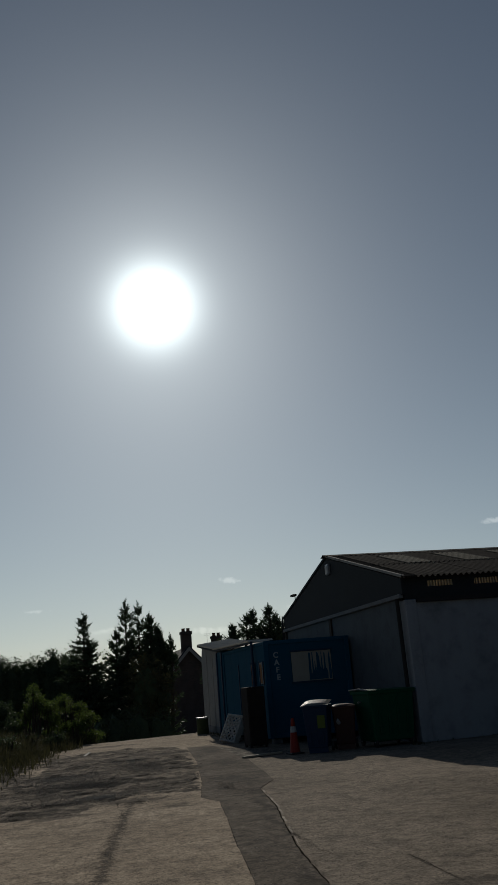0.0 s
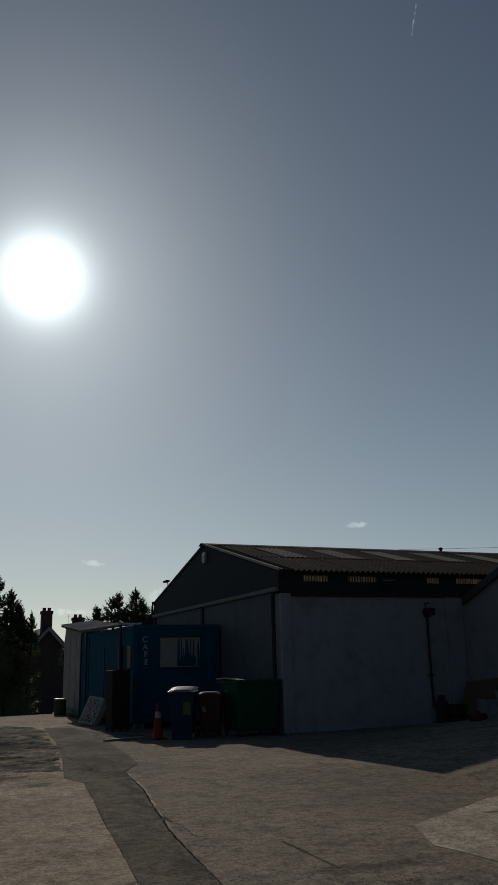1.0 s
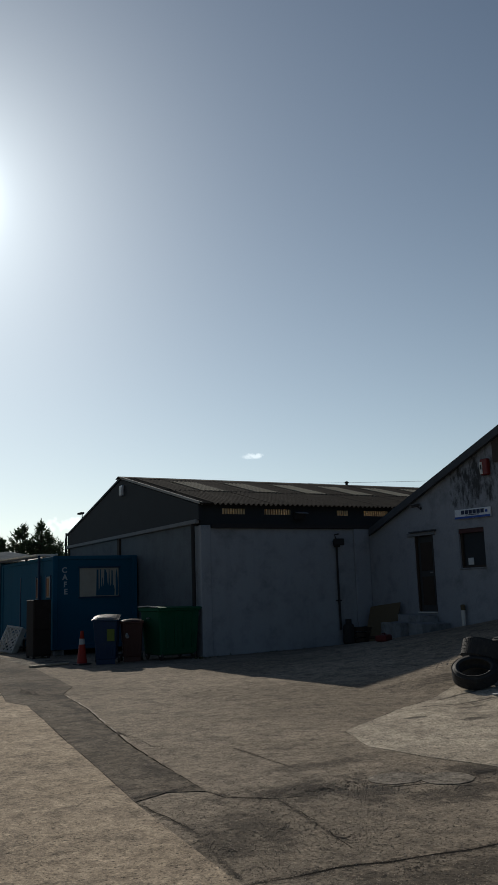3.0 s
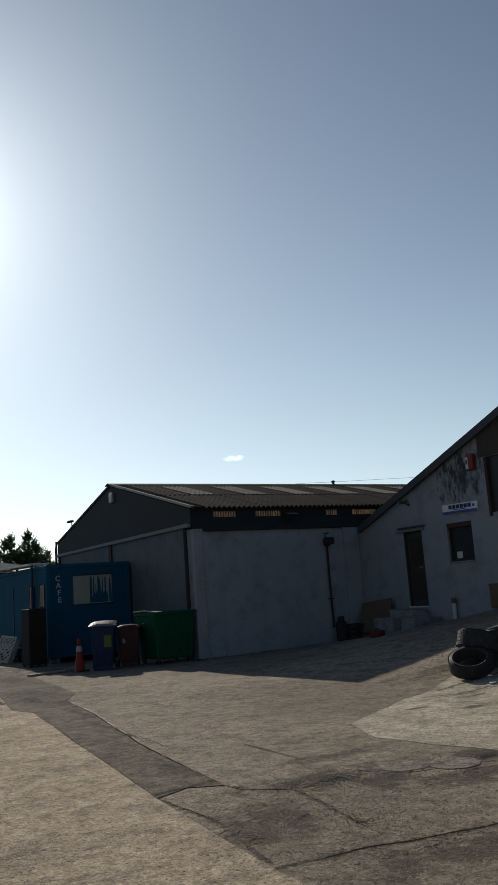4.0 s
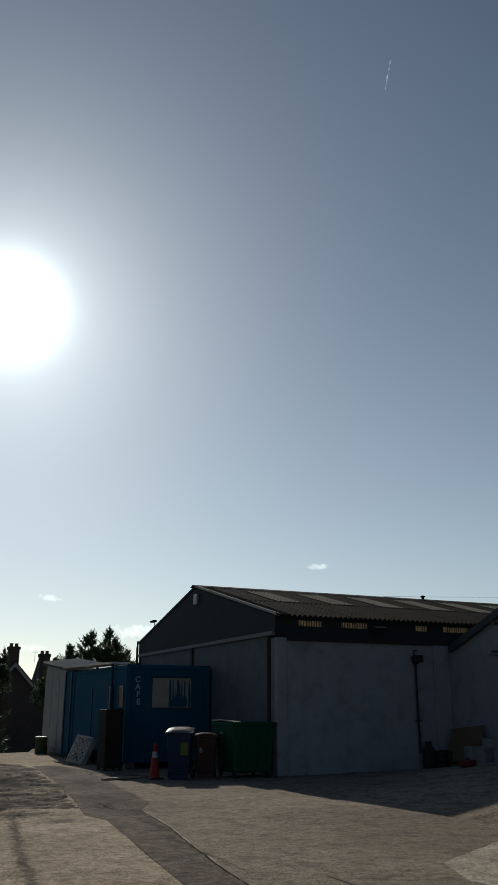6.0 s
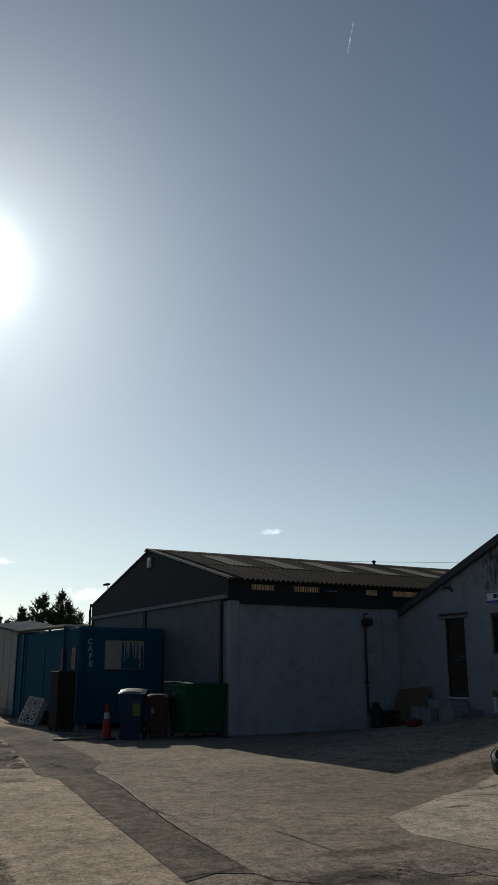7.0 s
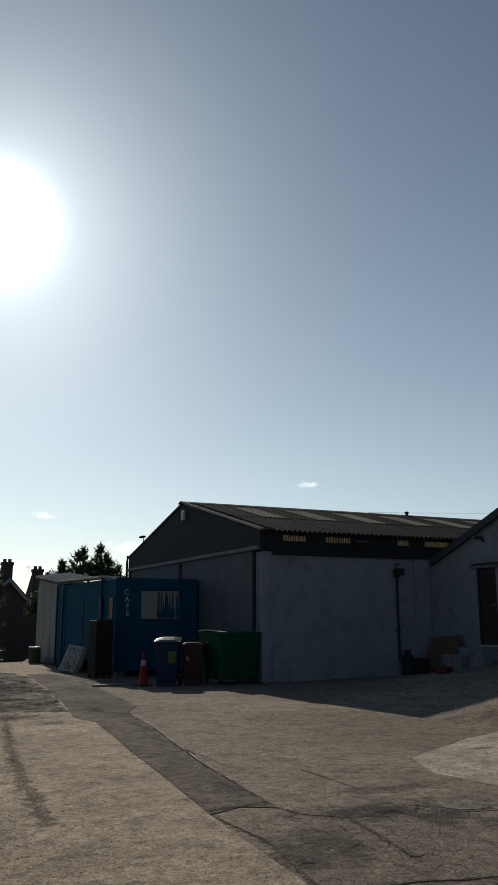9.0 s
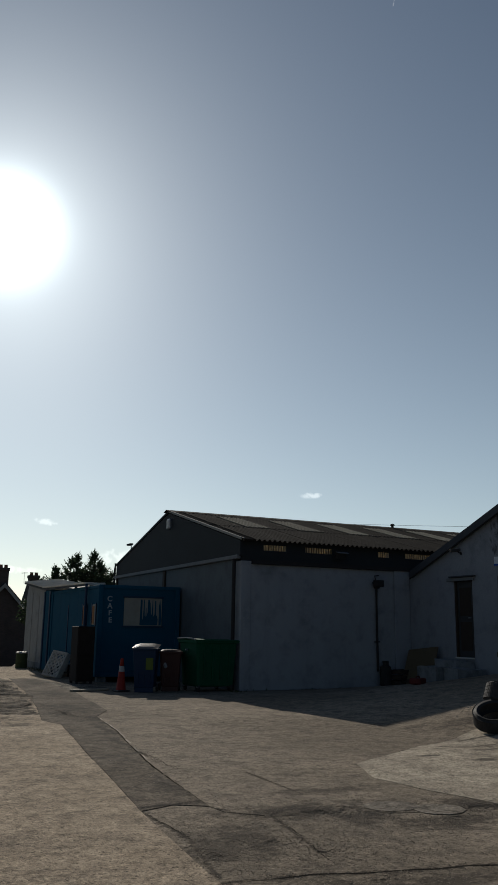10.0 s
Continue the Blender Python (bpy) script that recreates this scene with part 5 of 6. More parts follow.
# ---- cafe container, white cabin, lean-to roof ----
def build_container():
    x0, x1, y0, y1, z0, z1 = 6.73, 9.17, 22.8, 28.86, 0.14, 2.66
    c = empty("cafe_container", pose(x0, y0, 0), "blue steel shipping container turned into a cafe", "container")
    inv = Matrix.Translation((-x0, -y0, 0))

    def put(name, bm, mat, label="", parent=None):
        bmesh.ops.transform(bm, matrix=inv, verts=bm.verts)
        return part(name, bm, mat, parent or c, label)

    for x in (x0, x1 - 0.14):
        for y in (y0, y1 - 0.16):
            put("corner_post", box((x, y, z0), (x + 0.14, y + 0.16, z1), 0.012), BLUE_STEEL)
    for z, h in ((z0, 0.14), (z1 - 0.10, 0.10)):
        put("end_rail", box((x0 + 0.142, y0 + 0.01, z), (x1 - 0.142, y0 + 0.13, z + h), 0.01), BLUE_STEEL)
        put("end_rail", box((x0 + 0.142, y1 - 0.13, z), (x1 - 0.142, y1 - 0.01, z + h), 0.01), BLUE_STEEL)
        for x in (x0, x1 - 0.1):
            put("side_rail", box((x + 0.01, y0 + 0.162, z), (x + 0.09, y1 - 0.162, z + h), 0.01), BLUE_STEEL)
    # front end with the serving hatch
    for a, b, lo, hi in ((x0 + 0.14, 7.48, z0 + 0.14, z1 - 0.1), (8.63, x1 - 0.14, z0 + 0.14, z1 - 0.1), (7.48, 8.63, z0 + 0.14, 1.53), (7.48, 8.63, 2.33, z1 - 0.1)):
        put("front_panel", box((a, y0 + 0.04, lo), (b, y0 + 0.07, hi)), BLUE_STEEL)
    h = put("hatch_board", box((7.49, y0 + 0.03, 1.54), (8.62, y0 + 0.06, 2.32), 0.004), CREAM_BOARD, "faded cream board in the serving hatch")
    # uneven runs of old blue paint over the board
    runs = [(7.96, 1.56), (8.49, 1.56), (8.50, 1.72), (8.47, 1.84), (8.445, 1.84), (8.44, 2.24), (8.41, 2.26), (8.40, 1.86), (8.36, 1.80), (8.345, 2.28), (8.33, 2.28), (8.32, 1.84),
            (8.29, 1.90), (8.27, 2.17), (8.235, 2.27), (8.20, 2.28), (8.19, 1.92), (8.16, 1.80), (8.15, 2.05), (8.135, 2.05), (8.13, 1.78), (8.10, 1.84), (8.09, 2.28), (8.07, 2.28), (8.06, 1.76),
            (8.03, 1.70), (8.025, 2.27), (7.975, 2.28), (7.965, 1.80)]
    put("paint_mark", prism(runs, "y", y0 + 0.023, y0 + 0.029), BLUE_STEEL, "uneven runs of dark blue paint", h)
    put("paint_mark", prism([(8.53, 1.56), (8.60, 1.56), (8.605, 1.76), (8.585, 2.05), (8.56, 2.29), (8.53, 2.1)], "y", y0 + 0.023, y0 + 0.029), BLUE_STEEL, "uneven runs of dark blue paint", h)
    for lo, hi in (((7.44, 1.50), (8.67, 1.54)), ((7.44, 2.325), (8.67, 2.365))):
        put("hatch_frame", box((lo[0], y0 + 0.0, lo[1]), (hi[0], y0 + 0.045, hi[1])), BLUE_DARK)
    for i, ch in enumerate("CAFE"):
        letters("letter", ch, 0.205, PALE_TEXT, c, Matrix.Translation((7.06 - x0 + 0.012 * i, 0.036, 2.27 - 0.195 * i)) @ Matrix.Rotation(radians(90), 4, "X"))["label"] = "faded white painted letter"
    # long sides
    for i in range(5):
        a = y0 + 0.16 + i * (y1 - y0 - 0.32) / 5
        b = y0 + 0.16 + (i + 1) * (y1 - y0 - 0.32) / 5
        put("side_panel", box((x0 + 0.03, a + 0.004, z0 + 0.14), (x0 + 0.06, b - 0.004, z1 - 0.1), 0.004), BLUE_STEEL)
        put("side_panel", box((x1 - 0.06, a + 0.004, z0 + 0.14), (x1 - 0.03, b - 0.004, z1 - 0.1), 0.004), BLUE_STEEL)
        if i in (1, 3):
            put("side_rib", box((x0 + 0.008, a - 0.03, z0 + 0.5), (x0 + 0.029, a + 0.03, z1 - 0.5), 0.004), BLUE_DARK)
    put("top_panel", box((x0 + 0.02, y0 + 0.02, z1 - 0.012), (x1 - 0.02, y1 - 0.02, z1 + 0.004)), BLUE_STEEL)
    put("floor_panel", box((x0 + 0.02, y0 + 0.02, z0 + 0.03), (x1 - 0.02, y1 - 0.02, z0 + 0.1)), DARK_WOOD)
    put("back_panel", box((x0 + 0.14, y1 - 0.08, z0 + 0.14), (x1 - 0.14, y1 - 0.05, z1 - 0.1)), BLUE_STEEL)
    # narrow side windows and a flue pipe
    for y, lo, hi, w in ((24.30, 1.53, 2.11, 0.13), (23.2, 1.55, 2.12, 0.2)):
        win = put("window", box((x0 - 0.012, y - w, lo), (x0 + 0.012, y + w, hi), 0.004), CREAM_BOARD, "narrow pale side window")
        put("blind", box((x0 - 0.018, y - 0.2 * w, lo + 0.03), (x0 - 0.0125, y + 0.8 * w, hi - 0.05)), WARM_BLIND, "faded orange blind", win)
        put("window_frame", box((x0 - 0.03, y - w - 0.04, lo - 0.04), (x0 - 0.0125, y - w, hi + 0.04)), BLUE_DARK, parent=win)
        put("window_frame", box((x0 - 0.03, y + w, lo - 0.04), (x0 - 0.0125, y + w + 0.04, hi + 0.04)), BLUE_DARK, parent=win)
    put("flue_pipe", tube([(x0 - 0.06, 24.0, 1.2), (x0 - 0.06, 24.0, 2.74)], 0.04, 10), BLUE_DARK)
    for x in (x0 + 0.1, x1 - 0.35):
        for y in (y0 + 0.1, 25.7, y1 - 0.4):
            put("support_block", box((x, y, 0.0), (x + 0.25, y + 0.25, z0), 0.01), STEP)
    return c


build_container()

sc = empty("steel_locker", pose(6.75, 28.92, 0), "narrow dark blue steel locker beside the container", "locker")
part("body", box((-0.02, 0.0, 0.0), (1.2, 1.05, 2.72), 0.015), BLUE_STEEL, sc)
part("edge_trim", box((-0.06, 0.02, 0.02), (-0.021, 0.16, 2.70), 0.008), BLUE_DARK, sc)
part("edge_trim", box((-0.06, 0.90, 0.02), (-0.021, 1.04, 2.70), 0.008), BLUE_DARK, sc)


def build_cabin():
    c = empty("cabin", pose(6.8, 30.0, 0), "off-white panelled cabin with a sloping top", "cabin")
    part("body", prism([(0.0, -0.1), (3.65, -0.1), (3.65, 2.6), (3.35, 3.13), (0.0, 2.80)], "x", 0.0, 2.4), WHITE_PANEL, c)
    for y in (1.22, 2.44):
        part("joint_strip", box((-0.012, y - 0.02, 0.25), (-0.001, y + 0.02, 2.75)), WHITE_PANEL, c)
    part("skirt", box((-0.03, 0.02, -0.1), (-0.002, 3.62, 0.22), 0.006), STEP, c)
    part("eave_trim", prism([(-0.03, 2.72), (3.35, 3.05), (3.35, 3.12), (-0.03, 2.79)], "x", -0.05, -0.003), TRIM_GREY, c)
    return c


build_cabin()


def build_lean_to():
    r = empty("lean_to_roof", pose(6.6, 23.3, 0), "pale corrugated lean-to roof over the containers", "roof")
    me = mesh_of("roof_sheet", corrugated(0.95, 1.35, 0.146, 0.05), ROOF_PALE)
    for i in range(11):
        y = 23.95 + i * 0.83
        z = 2.74 + 0.016 * (y - 23.3) if y < 29.5 else 2.84 + 0.09 * (y - 29.5)
        tiltz = 0.016 if y < 29.2 else 0.09
        ob = new("roof_sheet", me)
        ob.parent = r
        ob.matrix_local = Matrix.Translation((-0.02, y - 23.3 + 0.95, z + 0.95 * tiltz)) @ Matrix.Rotation(math.atan(tiltz), 4, "X") @ Matrix.Rotation(radians(-min(6.5, 1.5 + 0.9 * i)), 4, "Y") @ Matrix.Rotation(radians(-90), 4, "Z") @ Matrix.Diagonal((1, min(1.0, 0.22 + 0.26 * i), 1, 1))
    part("ridge_board", prism([(3.4, 2.84), (6.0, 2.95), (9.9, 3.29), (9.9, 3.33), (6.0, 2.99), (3.4, 2.88)], "x", 1.33, 1.38), BARGE, r)
    part("eave_board", prism([(0.75, 2.665), (6.2, 2.74), (10.2, 3.11), (10.2, 3.17), (6.2, 2.80), (0.75, 2.71)], "x", 0.03, 0.06), BARGE, r)
    for y in (3.4, 6.4, 9.4):
        part("prop", box((1.2, y + 0.3, 2.6), (1.28, y + 0.38, 2.74 + 0.03 * y)), DARK_WOOD, r)
    return r


build_lean_to()


# ---- bins, cone, loose things ----
def wheeled_bin(name, m, w, d, h, body_mat, lid_mat, label, lid_open=0.0, sticker=None):
    b = empty(name, m, label, "bin")
    bm = bmesh.new()
    add_box(bm, (-w / 2, -d / 2, 0.10), (w / 2, d / 2, h - 0.06), 0.03, 2)
    for v in bm.verts:
        k = 0.80 + 0.20 * (v.co.z - 0.1) / (h - 0.16)
        v.co.x *= k
        v.co.y *= k
    part("body", bm, body_mat, b)
    part("rim", box((-w / 2 - 0.02, -d / 2 - 0.02, h - 0.10), (w / 2 + 0.02, d / 2 + 0.02, h - 0.05), 0.012, 2), body_mat, b)
    for x in (-w * 0.25, 0, w * 0.25):
        part("rib", box((x - 0.015, -d * 0.462, 0.18), (x + 0.015, -d * 0.43, h * 0.42), 0.004), body_mat, b)
    bm = bmesh.new()
    n = 8
    rows = []
    for i in range(n + 1):
        for_y = -d / 2 - 0.04 + (d + 0.06) * i / n
        row = []
        for j in range(n + 1):
            x = -w / 2 - 0.03 + (w + 0.06) * j / n
            dome = 0.055 * (1 - (2 * j / n - 1) ** 4) * (1 - (2 * i / n - 1) ** 4)
            row.append(bm.verts.new((x, for_y, dome)))
        rows.append(row)
    for p, q in zip(rows, rows[1:]):
        for j in range(n):
            bm.faces.new((p[j], p[j + 1], q[j + 1], q[j]))
    bmesh.ops.solidify(bm, geom=bm.faces[:], thickness=0.012)
    bmesh.ops.transform(bm, matrix=Matrix.Translation((0, -d / 2, h - 0.05)) @ pose(0, 0, 0, lid_open, 0, 0) @ Matrix.Translation((0, d / 2, 0)), verts=bm.verts)
    part("lid", bm, lid_mat, b, smooth=False)
    part("handle", tube([(-w * 0.35, d / 2 + 0.05, h - 0.09), (w * 0.35, d / 2 + 0.05, h - 0.09)], 0.015), body_mat, b)
    for x in (-w / 2 + 0.02, w / 2 - 0.02):
        wh = part("wheel", lathe([(0.03, -0.03), (0.095, -0.03), (0.1, -0.015), (0.1, 0.015), (0.095, 0.03), (0.03, 0.03)], 16, pose(x, d * 0.36, 0.1, 0, 90, 0)), BLACK, b)
    part("foot", box((-w * 0.38, -d * 0.38, 0.0), (w * 0.38, -d * 0.30, 0.11)), body_mat, b)
    if sticker:
        part("label", box((sticker[0], -d / 2 - 0.004, sticker[1]), (sticker[0] + 0.17, -d / 2 + 0.03, sticker[1] + 0.27), 0.0, 1, pose(0, 0.0, 0, 0, 0, 0)), LABEL_GREEN, b, "yellow-green label")
    return b


wheeled_bin("wheelie_bin", pose(6.98, 19.18, 0, 0, 0, -26), 0.56, 0.66, 1.06, BIN_BLUE, BIN_GREY, "dark blue wheelie bin with a pale grey lid", 6.5, (0.04, 0.52))
wheeled_bin("wheelie_bin", pose(7.66, 19.35, 0, 0, 0, -18), 0.52, 0.55, 0.98, BIN_BROWN, BIN_BROWN, "dark brown wheelie bin beside the blue one")

bag = empty("plastic_bag", pose(7.36, 18.86, 0.62), "crumpled pale plastic bag hung on the bin", "bag")
bm = bmesh.new()
bmesh.ops.create_icosphere(bm, subdivisions=3, radius=0.052)
for v in bm.verts:
    v.co *= 0.85 + 0.6 * noise.noise(v.co * 22)
    v.co.z *= 1.3
    v.co.y *= 0.6
part("sack", bm, STEP, bag)


def build_big_bin():
    b = empty("container_bin", pose(8.56, 19.12, 0, 0, 0, 4) @ Matrix.Diagonal((0.84, 1, 1, 1)), "large green four-wheeled refuse bin with the lid ajar", "bin")
    bm = box((-0.66, -0.5, 0.12), (0.66, 0.5, 1.2), 0.05, 2)
    for v in bm.verts:
        k = 0.88 + 0.12 * (v.co.z - 0.2)
        v.co.x *= k
        v.co.y *= k
    part("body", bm, BIN_GREEN, b)
    part("rim", box((-0.69, -0.53, 1.14), (0.69, 0.53, 1.22), 0.015, 2), BIN_GREEN, b)
    for x in (-0.4, -0.13, 0.13, 0.4):
        part("rib", box((x - 0.025, -0.505, 0.28), (x + 0.025, -0.46, 1.12), 0.008), BIN_GREEN, b)
    bm = bmesh.new()
    prof = [(-0.55, 0.0), (-0.4, 0.02), (0.0, 0.03), (0.4, 0.02), (0.54, 0.0), (0.54, -0.02), (0.0, 0.01), (-0.55, -0.02)]
    add_prism(bm, prof, "x", -0.70, 0.70)
    bmesh.ops.transform(bm, matrix=pose(0, 0, 1.215, 0, 1.0, 0), verts=bm.verts)
    part("lid", bm, BIN_GREEN, b, "curved green lid")
    # sunlight along the lid's left edge, put in as a pale grey tube
    part("lid_edge", tube([(-0.71, 0.52, 1.245), (-0.715, 0.0, 1.265), (-0.71, -0.52, 1.235)], 0.017, 6), BIN_GREY, b, "pale strip painted as sunlight on the lid edge")
    for x in (-0.52, 0.52):
        for y in (-0.36, 0.36):
            w = part("wheel", lathe([(0.02, -0.025), (0.09, -0.025), (0.1, -0.01), (0.1, 0.01), (0.09, 0.025), (0.02, 0.025)], 16, pose(x, y, 0.1, 0, 90, 0)), BLACK, b)
            part("fork", box((x - 0.04, y - 0.03, 0.1), (x + 0.04, y + 0.03, 0.235)), GALV, b)
    for s in (-1, 1):
        part("lift_pin", tube([(s * 0.66, 0, 0.98), (s * 0.74, 0, 0.98)], 0.022), GALV, b)
    return b


build_big_bin()

cone = empty("traffic_cone", pose(6.44, 19.36, 0, 0, 0, 12) @ Matrix.Diagonal((0.8, 0.8, 1.04, 1)), "orange-red traffic cone with a white reflective band", "cone")
part("base", box((-0.2, -0.2, 0.0), (0.2, 0.2, 0.035), 0.012, 2), BLACK, cone)
part("lower_cone", lathe([(0.155, 0.035), (0.145, 0.05), (0.09, 0.44)], 24, None, False), CONE_RED, cone, smooth=True)
part("reflective_band", lathe([(0.0905, 0.44), (0.071, 0.565)], 24, None, False), REFLECT, cone, "grey-white reflective band", True)
part("upper_cone", lathe([(0.07, 0.565), (0.046, 0.71), (0.038, 0.735), (0.03, 0.735)], 24), CONE_RED, cone, smooth=True)

oven = empty("metal_cabinet", pose(6.27, 22.45, 0, 0, 0, 3), "dark rusty metal cabinet standing by the container", "cabinet")
part("body", box((-0.25, -0.3, 0.06), (0.22, 0.3, 1.5), 0.012), RUSTY, oven)
part("door", box((-0.235, -0.325, 0.75), (0.205, -0.301, 1.46), 0.008), RUSTY, oven)
part("door", box((-0.235, -0.325, 0.1), (0.205, -0.301, 0.73), 0.008), RUSTY, oven)
part("handle", tube([(0.16, -0.345, 0.98), (0.16, -0.345, 1.15)], 0.01), BLACK_PAINT, oven)
for x in (-0.21, 0.18):
    for y in (-0.25, 0.25):
        part("leg", box((x - 0.03, y - 0.03, 0), (x + 0.03, y + 0.03, 0.06)), BLACK_PAINT, oven)


def build_tray():
    """A stacking tray with a lattice of diamond openings, leaning on its edge."""
    t = empty("bread_tray", pose(6.02, 25.2, 0, 0, 0, 0), "dirty white plastic lattice tray leaning on its edge", "crate")
    w, h = 0.60, 0.80
    ax, ay = Vector((0.55, -0.82, -0.12)).normalized(), Vector((0.50, 0.05, 0.86)).normalized()
    az = ax.cross(ay).normalized()
    ay = az.cross(ax).normalized()
    m = Matrix.Translation((0, 0, 0.03)) @ Matrix((ax, ay, az)).transposed().to_4x4()
    for lo, hi in (((-w / 2, 0, -0.16), (w / 2, 0.045, 0.06)), ((-w / 2, h - 0.045, -0.16), (w / 2, h, 0.06)), ((-w / 2, 0.045, -0.16), (-w / 2 + 0.045, h - 0.045, 0.06)), ((w / 2 - 0.045, 0.045, -0.16), (w / 2, h - 0.045, 0.06))):
        part("rim", box(lo, hi, 0.008, 1, m), TRAY_WHITE, t)
    for s in (-1, 1):
        bm = bmesh.new()
        for k in range(-5, 6):
            c = k * 0.15
            pts = []
            for u in range(0, 61):
                x = -w / 2 + 0.03 + (w - 0.06) * u / 60
                y = h / 2 + s * x + c
                if 0.03 < y < h - 0.03:
                    pts.append((x, y))
            if len(pts) > 2:
                a, b = Vector((*pts[0], 0.02)), Vector((*pts[-1], 0.02))
                add_tube(bm, [a, b], 0.022, 6)
        bmesh.ops.transform(bm, matrix=m, verts=bm.verts)
        part("lattice", bm, TRAY_WHITE, t)
    return t


build_tray()
tb = empty("low_bench", pose(6.5, 25.55, 0, 0, 0, 5), "dark low bench with a pale top", "bench")
part("top", box((-0.32, -0.3, 0.36), (0.3, 0.3, 0.40), 0.006), GALV, tb)
for x in (-0.26, 0.24):
    for y in (-0.24, 0.24):
        part("leg", box((x - 0.025, y - 0.025, 0), (x + 0.025, y + 0.025, 0.36)), BLACK_PAINT, tb)
part("shelf", box((-0.28, -0.26, 0.12), (0.26, 0.26, 0.14)), BLACK_PAINT, tb)
wb = empty("plastic_tub", pose(6.62, 26.3, 0, 0, 0, 8), "grey-white plastic tub behind the tray", "tub")
part("body", lathe([(0.24, 0), (0.27, 0.05), (0.31, 0.48), (0.33, 0.5), (0.33, 0.53), (0.30, 0.53), (0.26, 0.08)], 18, None, True), WHITE_PLASTIC, wb)
part("rope_handle", tube([(-0.1, -0.32, 0.47), (-0.05, -0.36, 0.42), (0.05, -0.36, 0.42), (0.1, -0.32, 0.47)], 0.01, 6), BLACK, wb)
gd = empty("drum", pose(6.33, 31.4, -0.02), "small mossy green drum by the cabin", "drum")
part("body", lathe([(0.2, 0), (0.21, 0.02), (0.21, 0.18), (0.22, 0.2), (0.21, 0.22), (0.21, 0.52), (0.2, 0.55)], 18), plain("mossy_green_paint", (0.06, 0.075, 0.03), 0.8), gd)
part("lid", lathe([(0.225, 0.54), (0.225, 0.575), (0.2, 0.59)], 18), BIN_GREY, gd)
pk = empty("plank", pose(5.74, 19.56, 0.012, 0, 0, 19), "pale weathered plank lying on the gravel", "plank")
part("board", box((-0.52, -0.055, 0.0), (0.5, 0.055, 0.04), 0.005), TIMBER, pk)
pk2 = empty("litter", pose(2.05, 25.6, 0.02, 0, 0, 70), "scrap of pale card on the ground", "litter")
part("card", box((-0.28, -0.045, 0.0), (0.28, 0.045, 0.02), 0.004, 1, pose(0, 0, 0.0, 0, -7, 0)), CREAM_BOARD, pk2)


# ---- planting ----
def leaf_mesh(bm_lists, centre, size, rnd, count, flat=0.5, droop=0.0, along=None):
    """Adds small leaf blades round a centre to (verts, faces)."""
    verts, faces = bm_lists
    for _ in range(count):
        d = Vector((rnd.gauss(0, 1), rnd.gauss(0, 1), rnd.gauss(0, flat) - droop))
        p = centre + d * size * 0.45
        a = Vector((rnd.uniform(-1, 1), rnd.uniform(-1, 1), rnd.uniform(-0.8, 0.6) - droop)).normalized()
        if along is not None:
            a = (0.55 * a + along).normalized()
        b = a.cross(Vector((rnd.uniform(-1, 1), rnd.uniform(-1, 1), rnd.uniform(-1, 1)))).normalized()
        s = size * rnd.uniform(0.16, 0.36) * (1.25 if along is not None else 1.0)
        k = len(verts)
        thin = 0.2 if along is not None else 0.33
        verts += [p - a * s, p + b * s * thin, p + a * s, p - b * s * thin]
        faces.append((k, k + 1, k + 2, k + 3))


def crown_object(name, lists, mat, parent):
    me = bpy.data.meshes.new(name)
    me.from_pydata([tuple(v) for v in lists[0]], [], lists[1])
    me.materials.append(mat)
    ob = new(name, me)
    ob.parent = parent
    return ob


def spray(lists, root, tip, width, rnd, blade=0.1):
    """A feathery spray: blades to both sides of a twig, longest near its foot."""
    verts, faces = lists
    way = tip - root
    ln = way.length
    way.normalize()
    side = way.cross(Vector((rnd.uniform(-0.4, 0.4), rnd.uniform(-0.4, 0.4), 1))).normalized()
    over = way.cross(side).normalized()
    n = max(4, int(ln / (0.42 * blade)))
    for q in range(n):
        f = (q + rnd.random()) / n
        c = root + way * ln * f
        for sgn in (-1, 1):
            a = (way * rnd.uniform(0.5, 1.1) + side * sgn * rnd.uniform(0.5, 1.0) + over * rnd.uniform(-0.7, 0.5)).normalized()
            r = width * (1.05 - 0.8 * f) * rnd.uniform(0.5, 1.2) + 0.02
            b = a.cross(Vector((rnd.uniform(-1, 1), rnd.uniform(-1, 1), rnd.uniform(-1, 1)))).normalized() * (0.26 * r + 0.008)
            k = len(verts)
            verts += [c, c + a * r * 0.5 + b, c + a * r, c + a * r * 0.5 - b]
            faces.append((k, k + 1, k + 2, k + 3))


